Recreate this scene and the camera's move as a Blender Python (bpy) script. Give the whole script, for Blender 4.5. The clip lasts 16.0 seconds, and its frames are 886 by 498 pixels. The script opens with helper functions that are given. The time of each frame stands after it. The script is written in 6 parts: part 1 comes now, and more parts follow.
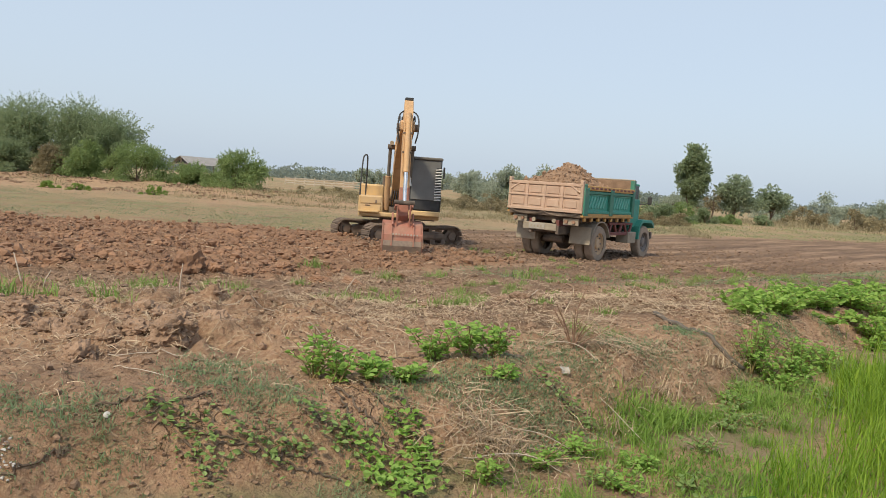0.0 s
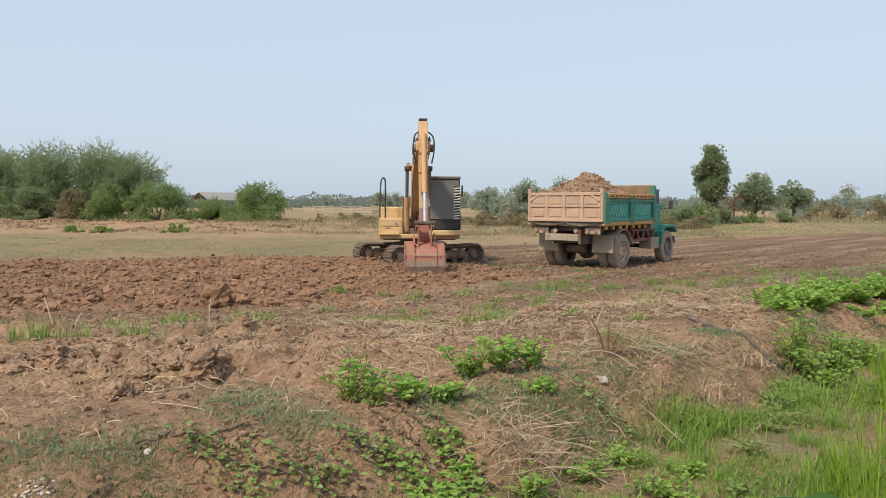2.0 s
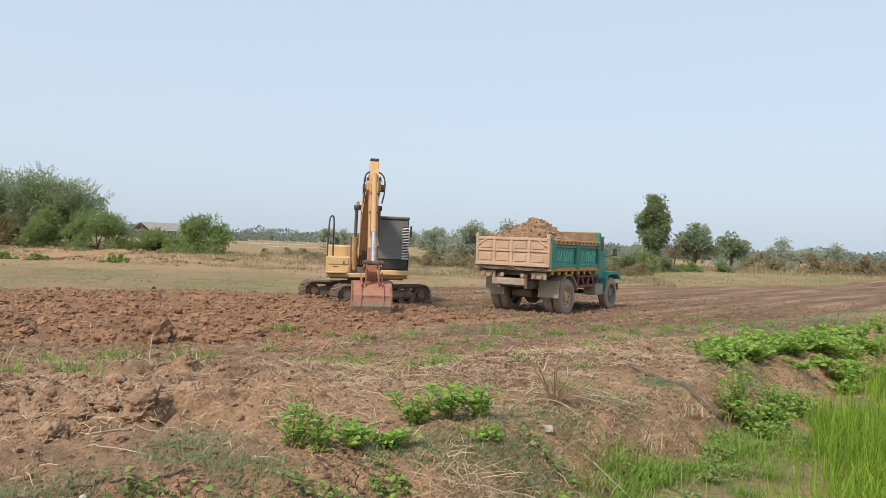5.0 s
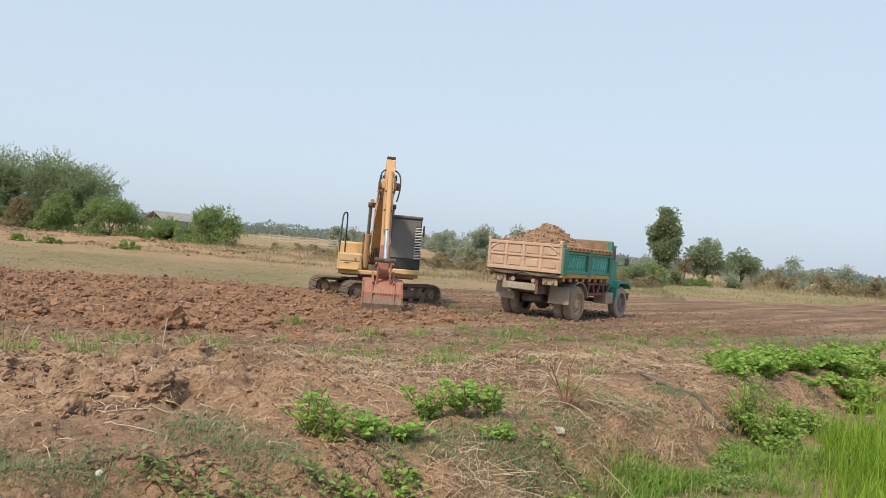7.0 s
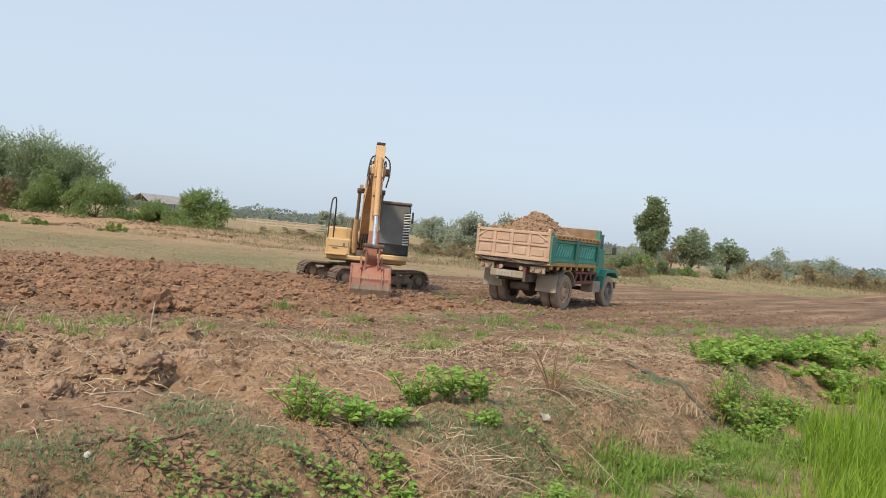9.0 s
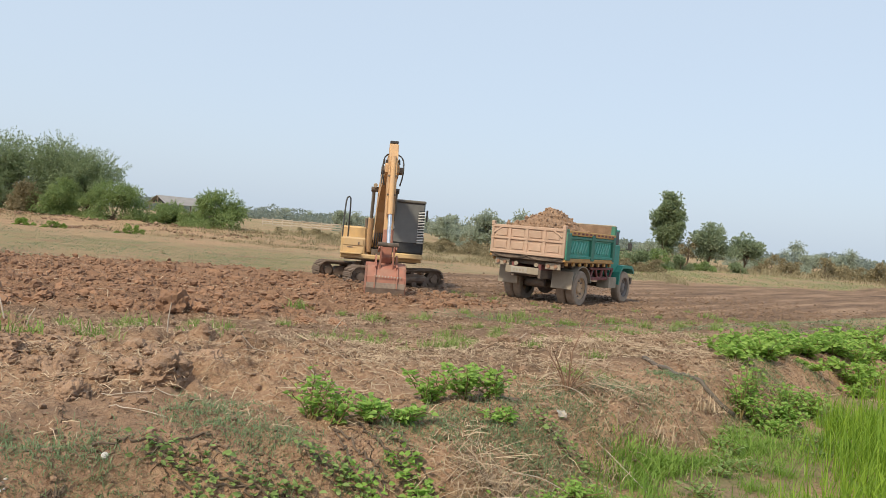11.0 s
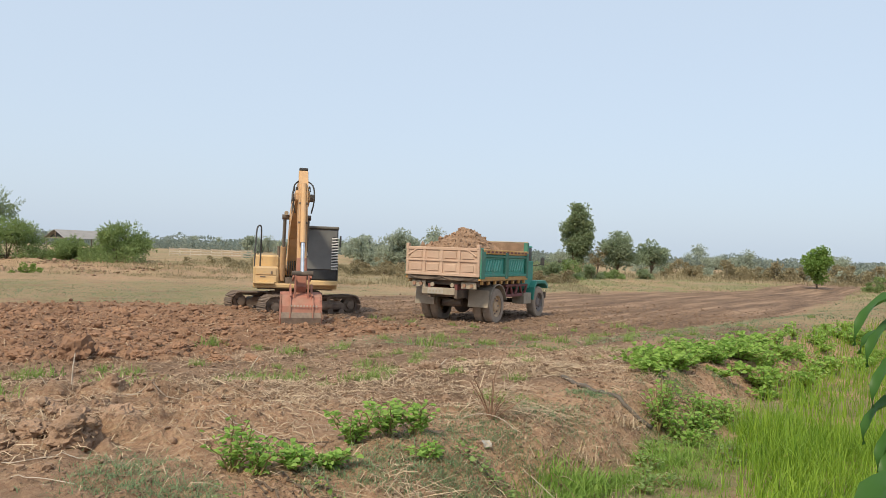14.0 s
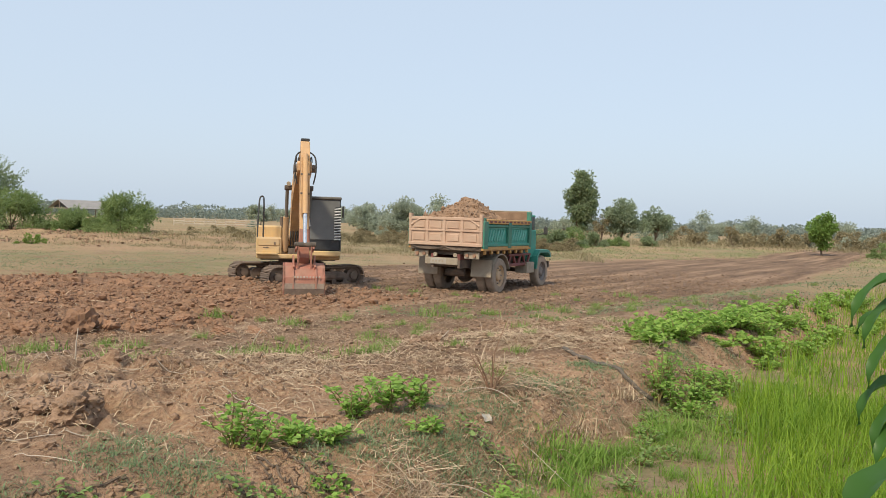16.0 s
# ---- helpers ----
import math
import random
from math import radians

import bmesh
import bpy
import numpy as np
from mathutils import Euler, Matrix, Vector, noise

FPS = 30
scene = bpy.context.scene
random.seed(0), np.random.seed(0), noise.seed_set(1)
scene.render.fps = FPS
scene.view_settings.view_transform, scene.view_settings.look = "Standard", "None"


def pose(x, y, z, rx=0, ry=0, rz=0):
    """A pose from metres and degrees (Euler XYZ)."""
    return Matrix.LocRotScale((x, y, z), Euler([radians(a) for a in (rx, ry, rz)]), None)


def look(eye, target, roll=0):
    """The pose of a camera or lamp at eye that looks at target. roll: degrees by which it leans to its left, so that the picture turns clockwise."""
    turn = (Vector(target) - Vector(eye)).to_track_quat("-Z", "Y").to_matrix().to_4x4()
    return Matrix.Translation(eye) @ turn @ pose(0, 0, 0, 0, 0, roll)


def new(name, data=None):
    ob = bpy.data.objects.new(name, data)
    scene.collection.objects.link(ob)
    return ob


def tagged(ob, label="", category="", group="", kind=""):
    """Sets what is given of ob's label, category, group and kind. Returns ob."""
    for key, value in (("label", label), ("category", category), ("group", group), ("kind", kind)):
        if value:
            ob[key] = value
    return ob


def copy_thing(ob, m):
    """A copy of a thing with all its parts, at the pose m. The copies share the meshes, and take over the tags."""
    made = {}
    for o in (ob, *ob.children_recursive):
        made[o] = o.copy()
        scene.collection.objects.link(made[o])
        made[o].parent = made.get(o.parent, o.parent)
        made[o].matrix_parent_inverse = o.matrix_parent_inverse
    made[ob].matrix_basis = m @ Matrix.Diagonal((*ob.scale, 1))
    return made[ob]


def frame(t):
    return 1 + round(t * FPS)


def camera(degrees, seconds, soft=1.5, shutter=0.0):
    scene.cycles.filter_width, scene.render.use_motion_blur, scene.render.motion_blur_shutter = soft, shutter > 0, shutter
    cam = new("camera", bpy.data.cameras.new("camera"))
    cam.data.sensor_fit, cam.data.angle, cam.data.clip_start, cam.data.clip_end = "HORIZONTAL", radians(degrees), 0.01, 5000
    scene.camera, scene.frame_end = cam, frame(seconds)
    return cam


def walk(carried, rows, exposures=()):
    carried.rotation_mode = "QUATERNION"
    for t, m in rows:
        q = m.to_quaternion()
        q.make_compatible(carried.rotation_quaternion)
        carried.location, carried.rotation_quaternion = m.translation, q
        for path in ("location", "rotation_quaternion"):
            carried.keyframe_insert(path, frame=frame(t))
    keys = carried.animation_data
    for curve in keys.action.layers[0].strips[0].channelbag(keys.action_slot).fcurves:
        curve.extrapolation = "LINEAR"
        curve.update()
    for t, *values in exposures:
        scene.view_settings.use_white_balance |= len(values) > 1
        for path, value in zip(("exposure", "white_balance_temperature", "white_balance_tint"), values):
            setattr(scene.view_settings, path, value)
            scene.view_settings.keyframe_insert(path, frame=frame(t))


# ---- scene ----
cam = camera(58.9, 16.0, soft=0.75)
PATH = [
    (0, (0.618, 1.148, 1.826), (0.204, 3.098, 1.664), 4.1),
    (0.5, (0.615, 1.141, 1.822), (0.178, 3.086, 1.661), 3.9),
    (1, (0.570, 1.176, 1.809), (0.081, 3.111, 1.681), 2.1),
    (1.5, (0.558, 1.198, 1.809), (0.069, 3.134, 1.702), 1.0),
    (2, (0.560, 1.171, 1.799), (0.092, 3.112, 1.684), 0.2),
    (2.5, (0.567, 1.164, 1.792), (0.122, 3.109, 1.661), -0.3),
    (3, (0.580, 1.147, 1.808), (0.162, 3.099, 1.701), -0.0),
    (3.5, (0.598, 1.155, 1.831), (0.207, 3.115, 1.756), 0.5),
    (4, (0.617, 1.137, 1.831), (0.244, 3.102, 1.782), 1.0),
    (4.5, (0.623, 1.140, 1.832), (0.265, 3.108, 1.800), 1.6),
    (5, (0.517, 1.134, 1.856), (0.181, 3.105, 1.843), 2.2),
    (5.2, (0.512, 1.150, 1.826), (0.172, 3.120, 1.825), 2.5),
    (7.5, (0.419, 1.077, 1.794), (0.066, 3.045, 1.786), 5.2),
    (8, (0.439, 1.055, 1.800), (0.096, 3.026, 1.775), 5.4),
    (8.5, (0.447, 1.057, 1.798), (0.121, 3.030, 1.765), 5.7),
    (9, (0.425, 1.077, 1.798), (0.099, 3.050, 1.760), 5.7),
    (9.5, (0.395, 1.124, 1.789), (0.048, 3.093, 1.743), 5.6),
    (11.8, (0.453, 1.062, 1.814), (0.096, 3.030, 1.768), 4.7),
    (12, (0.452, 1.056, 1.836), (0.130, 3.030, 1.800), 4.2),
    (12.5, (0.422, 1.085, 1.895), (0.179, 3.070, 1.877), 2.7),
    (13, (0.422, 1.116, 1.919), (0.225, 3.106, 1.913), 2.0),
    (13.5, (0.402, 1.134, 1.922), (0.233, 3.127, 1.925), 2.0),
    (14, (0.410, 1.121, 1.935), (0.259, 3.115, 1.947), 2.1),
    (14.5, (0.404, 1.115, 1.979), (0.262, 3.110, 2.003), 2.4),
    (15, (0.439, 1.147, 2.013), (0.295, 3.142, 2.005), 2.2),
    (15.5, (0.429, 1.130, 2.035), (0.292, 3.125, 2.002), 2.5),
    (16, (0.447, 1.145, 2.004), (0.288, 3.138, 1.933), 1.8),
]
walk(cam, [(t, look(eye, target, roll)) for t, eye, target, roll in PATH],
     exposures=((0, 0.03), (3, 0.05), (4.2, 0.1), (14.1, 0.1), (14.5, 0.0), (15.2, -0.09), (15.5, -0.05), (15.75, 0.07), (16, 0.1)))

# ---- world, sun, exposure ----
SUN_AZ, SUN_EL = 205.0, 48.0   # degrees clockwise from +y, and above the horizon
world = bpy.data.worlds.new("hazy_sky")
scene.world = world
world.use_nodes = True
wn = world.node_tree
sky = wn.nodes.new("ShaderNodeTexSky")
sky.sky_type = "NISHITA"
sky.sun_disc = False
sky.sun_elevation, sky.sun_rotation = radians(SUN_EL), radians(SUN_AZ)
sky.air_density, sky.dust_density, sky.ozone_density = 1.0, 3.0, 1.5
wmix = wn.nodes.new("ShaderNodeMix")
wmix.data_type = "RGBA"
wmix.inputs[0].default_value = 0.72
wmix.inputs[7].default_value = (5.3, 6.2, 7.25, 1)     # thick even haze
wn.links.new(sky.outputs[0], wmix.inputs[6])
wn.links.new(wmix.outputs[2], wn.nodes["Background"].inputs[0])
wn.nodes["Background"].inputs[1].default_value = 0.128
sun_data = bpy.data.lights.new("sun", "SUN")
sun_data.energy, sun_data.angle, sun_data.color = 3.45, radians(6), (1.0, 0.87, 0.65)
sun = new("sun", sun_data)
_a, _e = radians(SUN_AZ), radians(SUN_EL)
_d = Vector((math.sin(_a) * math.cos(_e), math.cos(_a) * math.cos(_e), math.sin(_e)))
sun.matrix_basis = look(_d * 60, (0, 0, 0))

rng = np.random.default_rng(7)


# ---- materials ----
def mat(name, c1, c2=None, rough=0.85, metal=0.0, scale=6.0, fine=60.0, bump=0.15, dust=0.0, dust_col=(0.33, 0.22, 0.14), spread=0.12, dist=0.01, coat=0.0):
    """Two-colour surface with broad and fine variation, relief and a dust film in patches."""
    m = bpy.data.materials.new(name)
    m.use_nodes = True
    t = m.node_tree
    b = t.nodes["Principled BSDF"]
    b.inputs["Roughness"].default_value, b.inputs["Metallic"].default_value = rough, metal
    b.inputs["Coat Weight"].default_value = coat
    c2 = c2 or tuple(v * 0.7 for v in c1)
    co = t.nodes.new("ShaderNodeTexCoord")
    n1 = t.nodes.new("ShaderNodeTexNoise")
    n1.inputs["Scale"].default_value, n1.inputs["Detail"].default_value = scale, 5
    n2 = t.nodes.new("ShaderNodeTexNoise")
    n2.inputs["Scale"].default_value, n2.inputs["Detail"].default_value = fine, 4
    t.links.new(co.outputs["Object"], n1.inputs[0])
    t.links.new(co.outputs["Object"], n2.inputs[0])
    add = t.nodes.new("ShaderNodeMath")
    add.operation = "MULTIPLY_ADD"
    add.inputs[1].default_value = 0.4
    t.links.new(n2.outputs[0], add.inputs[0])
    t.links.new(n1.outputs[0], add.inputs[2])
    r = t.nodes.new("ShaderNodeMapRange")
    r.inputs[1].default_value, r.inputs[2].default_value = 0.7 - spread * 1.5, 0.7 + spread * 1.5
    t.links.new(add.outputs[0], r.inputs[0])
    mx = t.nodes.new("ShaderNodeMix")
    mx.data_type = "RGBA"
    mx.inputs[6].default_value, mx.inputs[7].default_value = (*c1, 1), (*c2, 1)
    t.links.new(r.outputs[0], mx.inputs[0])
    col = mx.outputs[2]
    oi = t.nodes.new("ShaderNodeObjectInfo")
    hs = t.nodes.new("ShaderNodeHueSaturation")
    vr = t.nodes.new("ShaderNodeMapRange")
    vr.inputs[3].default_value, vr.inputs[4].default_value = 0.88, 1.12
    t.links.new(oi.outputs["Random"], vr.inputs[0])
    t.links.new(vr.outputs[0], hs.inputs["Value"])
    t.links.new(col, hs.inputs["Color"])
    col = hs.outputs[0]
    if dust:
        n3 = t.nodes.new("ShaderNodeTexNoise")
        n3.inputs["Scale"].default_value, n3.inputs["Detail"].default_value, n3.inputs["Roughness"].default_value = 2.3, 7, 0.65
        t.links.new(co.outputs["Object"], n3.inputs[0])
        r3 = t.nodes.new("ShaderNodeMapRange")
        r3.inputs[1].default_value, r3.inputs[2].default_value = 0.75 - dust * 0.6, 1.0 - dust * 0.45
        r3.inputs[4].default_value = 0.35 + dust * 0.55
        t.links.new(n3.outputs[0], r3.inputs[0])
        m3 = t.nodes.new("ShaderNodeMix")
        m3.data_type = "RGBA"
        m3.inputs[7].default_value = (*dust_col, 1)
        t.links.new(r3.outputs[0], m3.inputs[0])
        t.links.new(col, m3.inputs[6])
        col = m3.outputs[2]
    t.links.new(col, b.inputs["Base Color"])
    if bump:
        bp = t.nodes.new("ShaderNodeBump")
        bp.inputs["Strength"].default_value, bp.inputs["Distance"].default_value = bump, dist
        t.links.new(add.outputs[0], bp.inputs["Height"])
        t.links.new(bp.outputs[0], b.inputs["Normal"])
    return m


def leaf_mat(name, c1, c2, rough=0.55, trans=0.25):
    """Foliage whose leaves differ one from another, and let some light through."""
    m = bpy.data.materials.new(name)
    m.use_nodes = True
    t = m.node_tree
    b = t.nodes["Principled BSDF"]
    b.inputs["Roughness"].default_value = rough
    b.inputs["Specular IOR Level"].default_value = 0.25
    g = t.nodes.new("ShaderNodeNewGeometry")
    co = t.nodes.new("ShaderNodeTexCoord")
    n = t.nodes.new("ShaderNodeTexNoise")
    n.inputs["Scale"].default_value = 0.9
    t.links.new(co.outputs["Object"], n.inputs[0])
    ma = t.nodes.new("ShaderNodeMath")
    ma.operation = "MULTIPLY_ADD"
    ma.inputs[1].default_value = 0.6
    t.links.new(g.outputs["Random Per Island"], ma.inputs[0])
    sub = t.nodes.new("ShaderNodeMath")
    sub.operation = "SUBTRACT"
    sub.inputs[1].default_value = 0.3
    t.links.new(n.outputs[0], sub.inputs[0])
    t.links.new(sub.outputs[0], ma.inputs[2])
    mx = t.nodes.new("ShaderNodeMix")
    mx.data_type = "RGBA"
    mx.inputs[6].default_value, mx.inputs[7].default_value = (*c1, 1), (*c2, 1)
    t.links.new(ma.outputs[0], mx.inputs[0])
    t.links.new(mx.outputs[2], b.inputs["Base Color"])
    tr = t.nodes.new("ShaderNodeBsdfTranslucent")
    t.links.new(mx.outputs[2], tr.inputs[0])
    ms = t.nodes.new("ShaderNodeMixShader")
    ms.inputs[0].default_value = trans
    t.links.new(b.outputs[0], ms.inputs[1])
    t.links.new(tr.outputs[0], ms.inputs[2])
    t.links.new(ms.outputs[0], t.nodes["Material Output"].inputs[0])
    return m


DUST = (0.36, 0.235, 0.15)
M = dict(
    yellow=mat("digger_yellow_paint", (0.62, 0.42, 0.185), (0.54, 0.37, 0.185), 0.75, dust=0.6, bump=0.08, dust_col=(0.52, 0.38, 0.25)),
    boom=mat("boom_orange_yellow_paint", (0.60, 0.37, 0.175), (0.48, 0.295, 0.15), 0.75, dust=0.62, bump=0.1, dust_col=(0.50, 0.335, 0.21)),
    dark=mat("dark_grey_paint", (0.045, 0.046, 0.048), (0.03, 0.03, 0.03), 0.6, dust=0.3, bump=0.06),
    cabgrey=mat("cab_grey_paint", (0.17, 0.155, 0.13), (0.12, 0.11, 0.095), 0.6, dust=0.35),
    steel=mat("worn_track_steel", (0.20, 0.155, 0.125), (0.12, 0.094, 0.078), 0.85, 0.15, dust=0.65, dust_col=(0.36, 0.26, 0.19)),
    chrome=mat("chrome_rod", (0.75, 0.75, 0.75), (0.6, 0.6, 0.6), 0.22, 1.0, bump=0),
    red=mat("faded_red_bucket_paint", (0.38, 0.15, 0.105), (0.29, 0.135, 0.095), 0.75, dust=0.52, dust_col=(0.36, 0.24, 0.17)),
    mesh=mat("dusty_windscreen_guard", (0.135, 0.135, 0.13), (0.17, 0.168, 0.16), 0.6, scale=3, dust=0.15, dust_col=(0.2, 0.18, 0.16)),
    white=mat("white_plastic", (0.75, 0.75, 0.72), (0.6, 0.6, 0.57), 0.5),
    black=mat("black_rubber_hose", (0.02, 0.02, 0.02), (0.035, 0.03, 0.028), 0.7),
    tyre=mat("dusty_tyre_rubber", (0.33, 0.265, 0.21), (0.23, 0.185, 0.145), 0.95, dust=0.68, dust_col=(0.42, 0.325, 0.24)),
    rim=mat("dusty_cream_rim", (0.50, 0.36, 0.22), (0.44, 0.31, 0.2), 0.7, dust=0.4),
    rimgrey=mat("grey_steel_rim", (0.24, 0.21, 0.19), (0.17, 0.15, 0.14), 0.6, 0.3, dust=0.4),
    gate=mat("dusty_pink_tailgate_paint", (0.51, 0.345, 0.255), (0.42, 0.29, 0.215), 0.85, scale=3, dust=0.6, dust_col=(0.50, 0.38, 0.285), bump=0.12),
    teal=mat("teal_truck_paint", (0.045, 0.30, 0.225), (0.04, 0.24, 0.185), 0.55, dust=0.38, dust_col=(0.30, 0.28, 0.21)),
    teald=mat("dark_green_truck_paint", (0.05, 0.215, 0.15), (0.045, 0.17, 0.12), 0.55, dust=0.4, dust_col=(0.28, 0.24, 0.18)),
    aqua=mat("pale_aqua_stripe_paint", (0.11, 0.41, 0.33), (0.10, 0.34, 0.28), 0.55, dust=0.36, dust_col=(0.3, 0.25, 0.2)),
    yrail=mat("dusty_yellow_rail_paint", (0.52, 0.30, 0.09), (0.42, 0.24, 0.09), 0.65, dust=0.45),
    maroon=mat("maroon_frame_paint", (0.20, 0.06, 0.055), (0.15, 0.05, 0.045), 0.65, dust=0.38),
    under=mat("grimy_underbody", (0.11, 0.088, 0.072), (0.065, 0.053, 0.045), 0.9, dust=0.58, dust_col=(0.34, 0.25, 0.185)),
    flap=mat("dusty_olive_mudguard", (0.37, 0.315, 0.24), (0.28, 0.24, 0.185), 0.85, dust=0.5, dust_col=(0.40, 0.31, 0.23)),
    soil=mat("loose_red_brown_soil", (0.319, 0.184, 0.108), (0.227, 0.126, 0.074), 0.95, scale=4, fine=30, bump=0.6, dist=0.02),
    turned=mat("turned_brown_soil", (0.330, 0.188, 0.112), (0.190, 0.106, 0.066), 0.95, scale=1.0, fine=25, bump=0.6, dist=0.02),
    dull=mat("dull_dark_soil", (0.258, 0.165, 0.108), (0.165, 0.109, 0.074), 0.95, scale=1.0, fine=25, bump=0.5, dist=0.02),
    clod=mat("dry_soil_clod", (0.355, 0.232, 0.152), (0.205, 0.132, 0.087), 0.95, scale=7, fine=45, bump=1.0, dist=0.05),
    load=mat("dusty_brown_loaded_soil", (0.33, 0.213, 0.138), (0.225, 0.142, 0.09), 0.95, scale=4, fine=30, bump=0.6, dist=0.02),
    wear=mat("scuffed_bare_bucket_steel", (0.30, 0.235, 0.185), (0.21, 0.16, 0.13), 0.7, 0.15, scale=9, dust=0.4, dust_col=(0.36, 0.26, 0.19)),
    stem=mat("green_brown_stem", (0.22, 0.20, 0.07), (0.20, 0.11, 0.06), 0.7, scale=9),
    twig=mat("dry_brown_twig", (0.30, 0.185, 0.12), (0.22, 0.12, 0.08), 0.9, scale=8),
    lamp=mat("tail_lamp_plastic", (0.32, 0.16, 0.10), (0.28, 0.17, 0.115), 0.5, dust=0.5),
    plate=mat("dusty_white_plate", (0.44, 0.41, 0.36), (0.36, 0.33, 0.28), 0.6, dust=0.5, dust_col=(0.36, 0.28, 0.21)),
    glass=mat("dusty_cab_glass", (0.035, 0.04, 0.042), (0.055, 0.056, 0.055), 0.15, bump=0),
    bark=mat("grey_brown_bark", (0.16, 0.115, 0.08), (0.10, 0.07, 0.05), 0.9, scale=8),
    roofm=mat("weathered_tin_roof", (0.33, 0.31, 0.30), (0.25, 0.24, 0.23), 0.7, scale=2),
    wood=mat("weathered_timber", (0.30, 0.24, 0.19), (0.2, 0.16, 0.13), 0.85),
    fence=mat("pale_fence_boards", (0.50, 0.42, 0.34), (0.42, 0.35, 0.28), 0.85),
    pipe=mat("dusty_grey_hose", (0.13, 0.105, 0.085), (0.09, 0.075, 0.06), 0.7, dust=0.35),
    ash=mat("pale_ash", (0.6, 0.57, 0.53), (0.45, 0.42, 0.39), 0.95),
)
L = dict(
    weed=leaf_mat("bright_weed_leaf", (0.22, 0.37, 0.07), (0.38, 0.56, 0.15), trans=0.45),
    ridge=leaf_mat("broad_weed_leaf", (0.22, 0.37, 0.07), (0.40, 0.56, 0.14), trans=0.45),
    ditch=leaf_mat("ditch_grass_blade", (0.13, 0.25, 0.04), (0.36, 0.50, 0.11), trans=0.42),
    verge=leaf_mat("pale_verge_blade", (0.24, 0.28, 0.12), (0.40, 0.41, 0.20), trans=0.4),
    # distance haze is painted in as a paler, greyer leaf colour
    wood=leaf_mat("haze_tinted_woodland_leaf", (0.20, 0.245, 0.215), (0.29, 0.335, 0.29), trans=0.5),
    vine=leaf_mat("creeper_leaf", (0.19, 0.29, 0.085), (0.34, 0.45, 0.17), trans=0.4),
    low=leaf_mat("low_bank_grass_blade", (0.16, 0.235, 0.11), (0.27, 0.34, 0.18), trans=0.35),
    rice=leaf_mat("bright_grass_blade", (0.09, 0.20, 0.018), (0.33, 0.46, 0.05), trans=0.38),
    tuft=leaf_mat("field_grass_blade", (0.16, 0.26, 0.055), (0.32, 0.43, 0.12), trans=0.4),
    thin=leaf_mat("grey_green_grass_blade", (0.165, 0.215, 0.11), (0.28, 0.31, 0.18), trans=0.35),
    straw=leaf_mat("dry_straw", (0.29, 0.20, 0.13), (0.62, 0.49, 0.34), rough=0.9, trans=0.1),
    drygrass=leaf_mat("tall_dry_grass_blade", (0.25, 0.21, 0.12), (0.38, 0.325, 0.20), rough=0.8, trans=0.35),
    # base colour lightened and dulled to include some haze
    tree=leaf_mat("tree_leaf", (0.215, 0.28, 0.15), (0.345, 0.405, 0.235), trans=0.5),
    bush=leaf_mat("bush_leaf", (0.20, 0.28, 0.11), (0.33, 0.41, 0.165), trans=0.5),
    young=leaf_mat("young_tree_leaf", (0.165, 0.275, 0.065), (0.28, 0.40, 0.11), trans=0.5),
    # hazy and far: base colours paled and greyed to carry the haze
    hazy=leaf_mat("haze_tinted_tree_leaf", (0.25, 0.31, 0.20), (0.37, 0.43, 0.285), trans=0.5),
    far=leaf_mat("haze_tinted_far_leaf", (0.34, 0.385, 0.295), (0.45, 0.49, 0.385), trans=0.5),
    corn=leaf_mat("maize_leaf", (0.045, 0.12, 0.022), (0.075, 0.175, 0.035), rough=0.4, trans=0.35),
)


# ---- mesh helpers ----
def part(name, bm, material, parent=None, label="", smooth=False):
    me = bpy.data.meshes.new(name)
    bmesh.ops.recalc_face_normals(bm, faces=bm.faces[:])
    bm.to_mesh(me)
    bm.free()
    me.materials.append(material)
    if smooth:
        me.shade_smooth()
    ob = new(name, me)
    ob.parent = parent
    return tagged(ob, label) if label else ob


def quads(name, v, f, material, parent=None, smooth=False):
    """One mesh object from arrays of vertices and equal-sided faces."""
    v, f = np.asarray(v, dtype=np.float32), np.asarray(f, dtype=np.int32)
    me = bpy.data.meshes.new(name)
    me.vertices.add(len(v))
    me.vertices.foreach_set("co", v.ravel())
    k = f.shape[1]
    me.loops.add(f.size)
    me.loops.foreach_set("vertex_index", f.ravel())
    me.polygons.add(len(f))
    me.polygons.foreach_set("loop_start", np.arange(0, f.size, k, dtype=np.int32))
    me.polygons.foreach_set("use_smooth", np.full(len(f), smooth))
    me.update(calc_edges=True)
    me.validate()
    me.materials.append(material)
    ob = new(name, me)
    ob.parent = parent
    return ob


def box(bm, c, s, rot=None, bev=0.012):
    m = Matrix.Translation(c)
    if rot:
        m = m @ Euler([radians(a) for a in rot]).to_matrix().to_4x4()
    g = bmesh.ops.create_cube(bm, size=1, matrix=m @ Matrix.Diagonal((*s, 1)))
    if bev:
        es = list({e for v in g["verts"] for e in v.link_edges})
        bmesh.ops.bevel(bm, geom=es, offset=min(bev, min(s) * 0.3), segments=1, affect="EDGES")
    return bm


def rod(bm, a, b, r, r2=None, seg=12, caps=True):
    a, b = Vector(a), Vector(b)
    d = b - a
    m = Matrix.Translation((a + b) / 2) @ d.to_track_quat("Z", "Y").to_matrix().to_4x4()
    bmesh.ops.create_cone(bm, cap_ends=caps, segments=seg, radius1=r, radius2=r if r2 is None else r2, depth=d.length, matrix=m)
    return bm


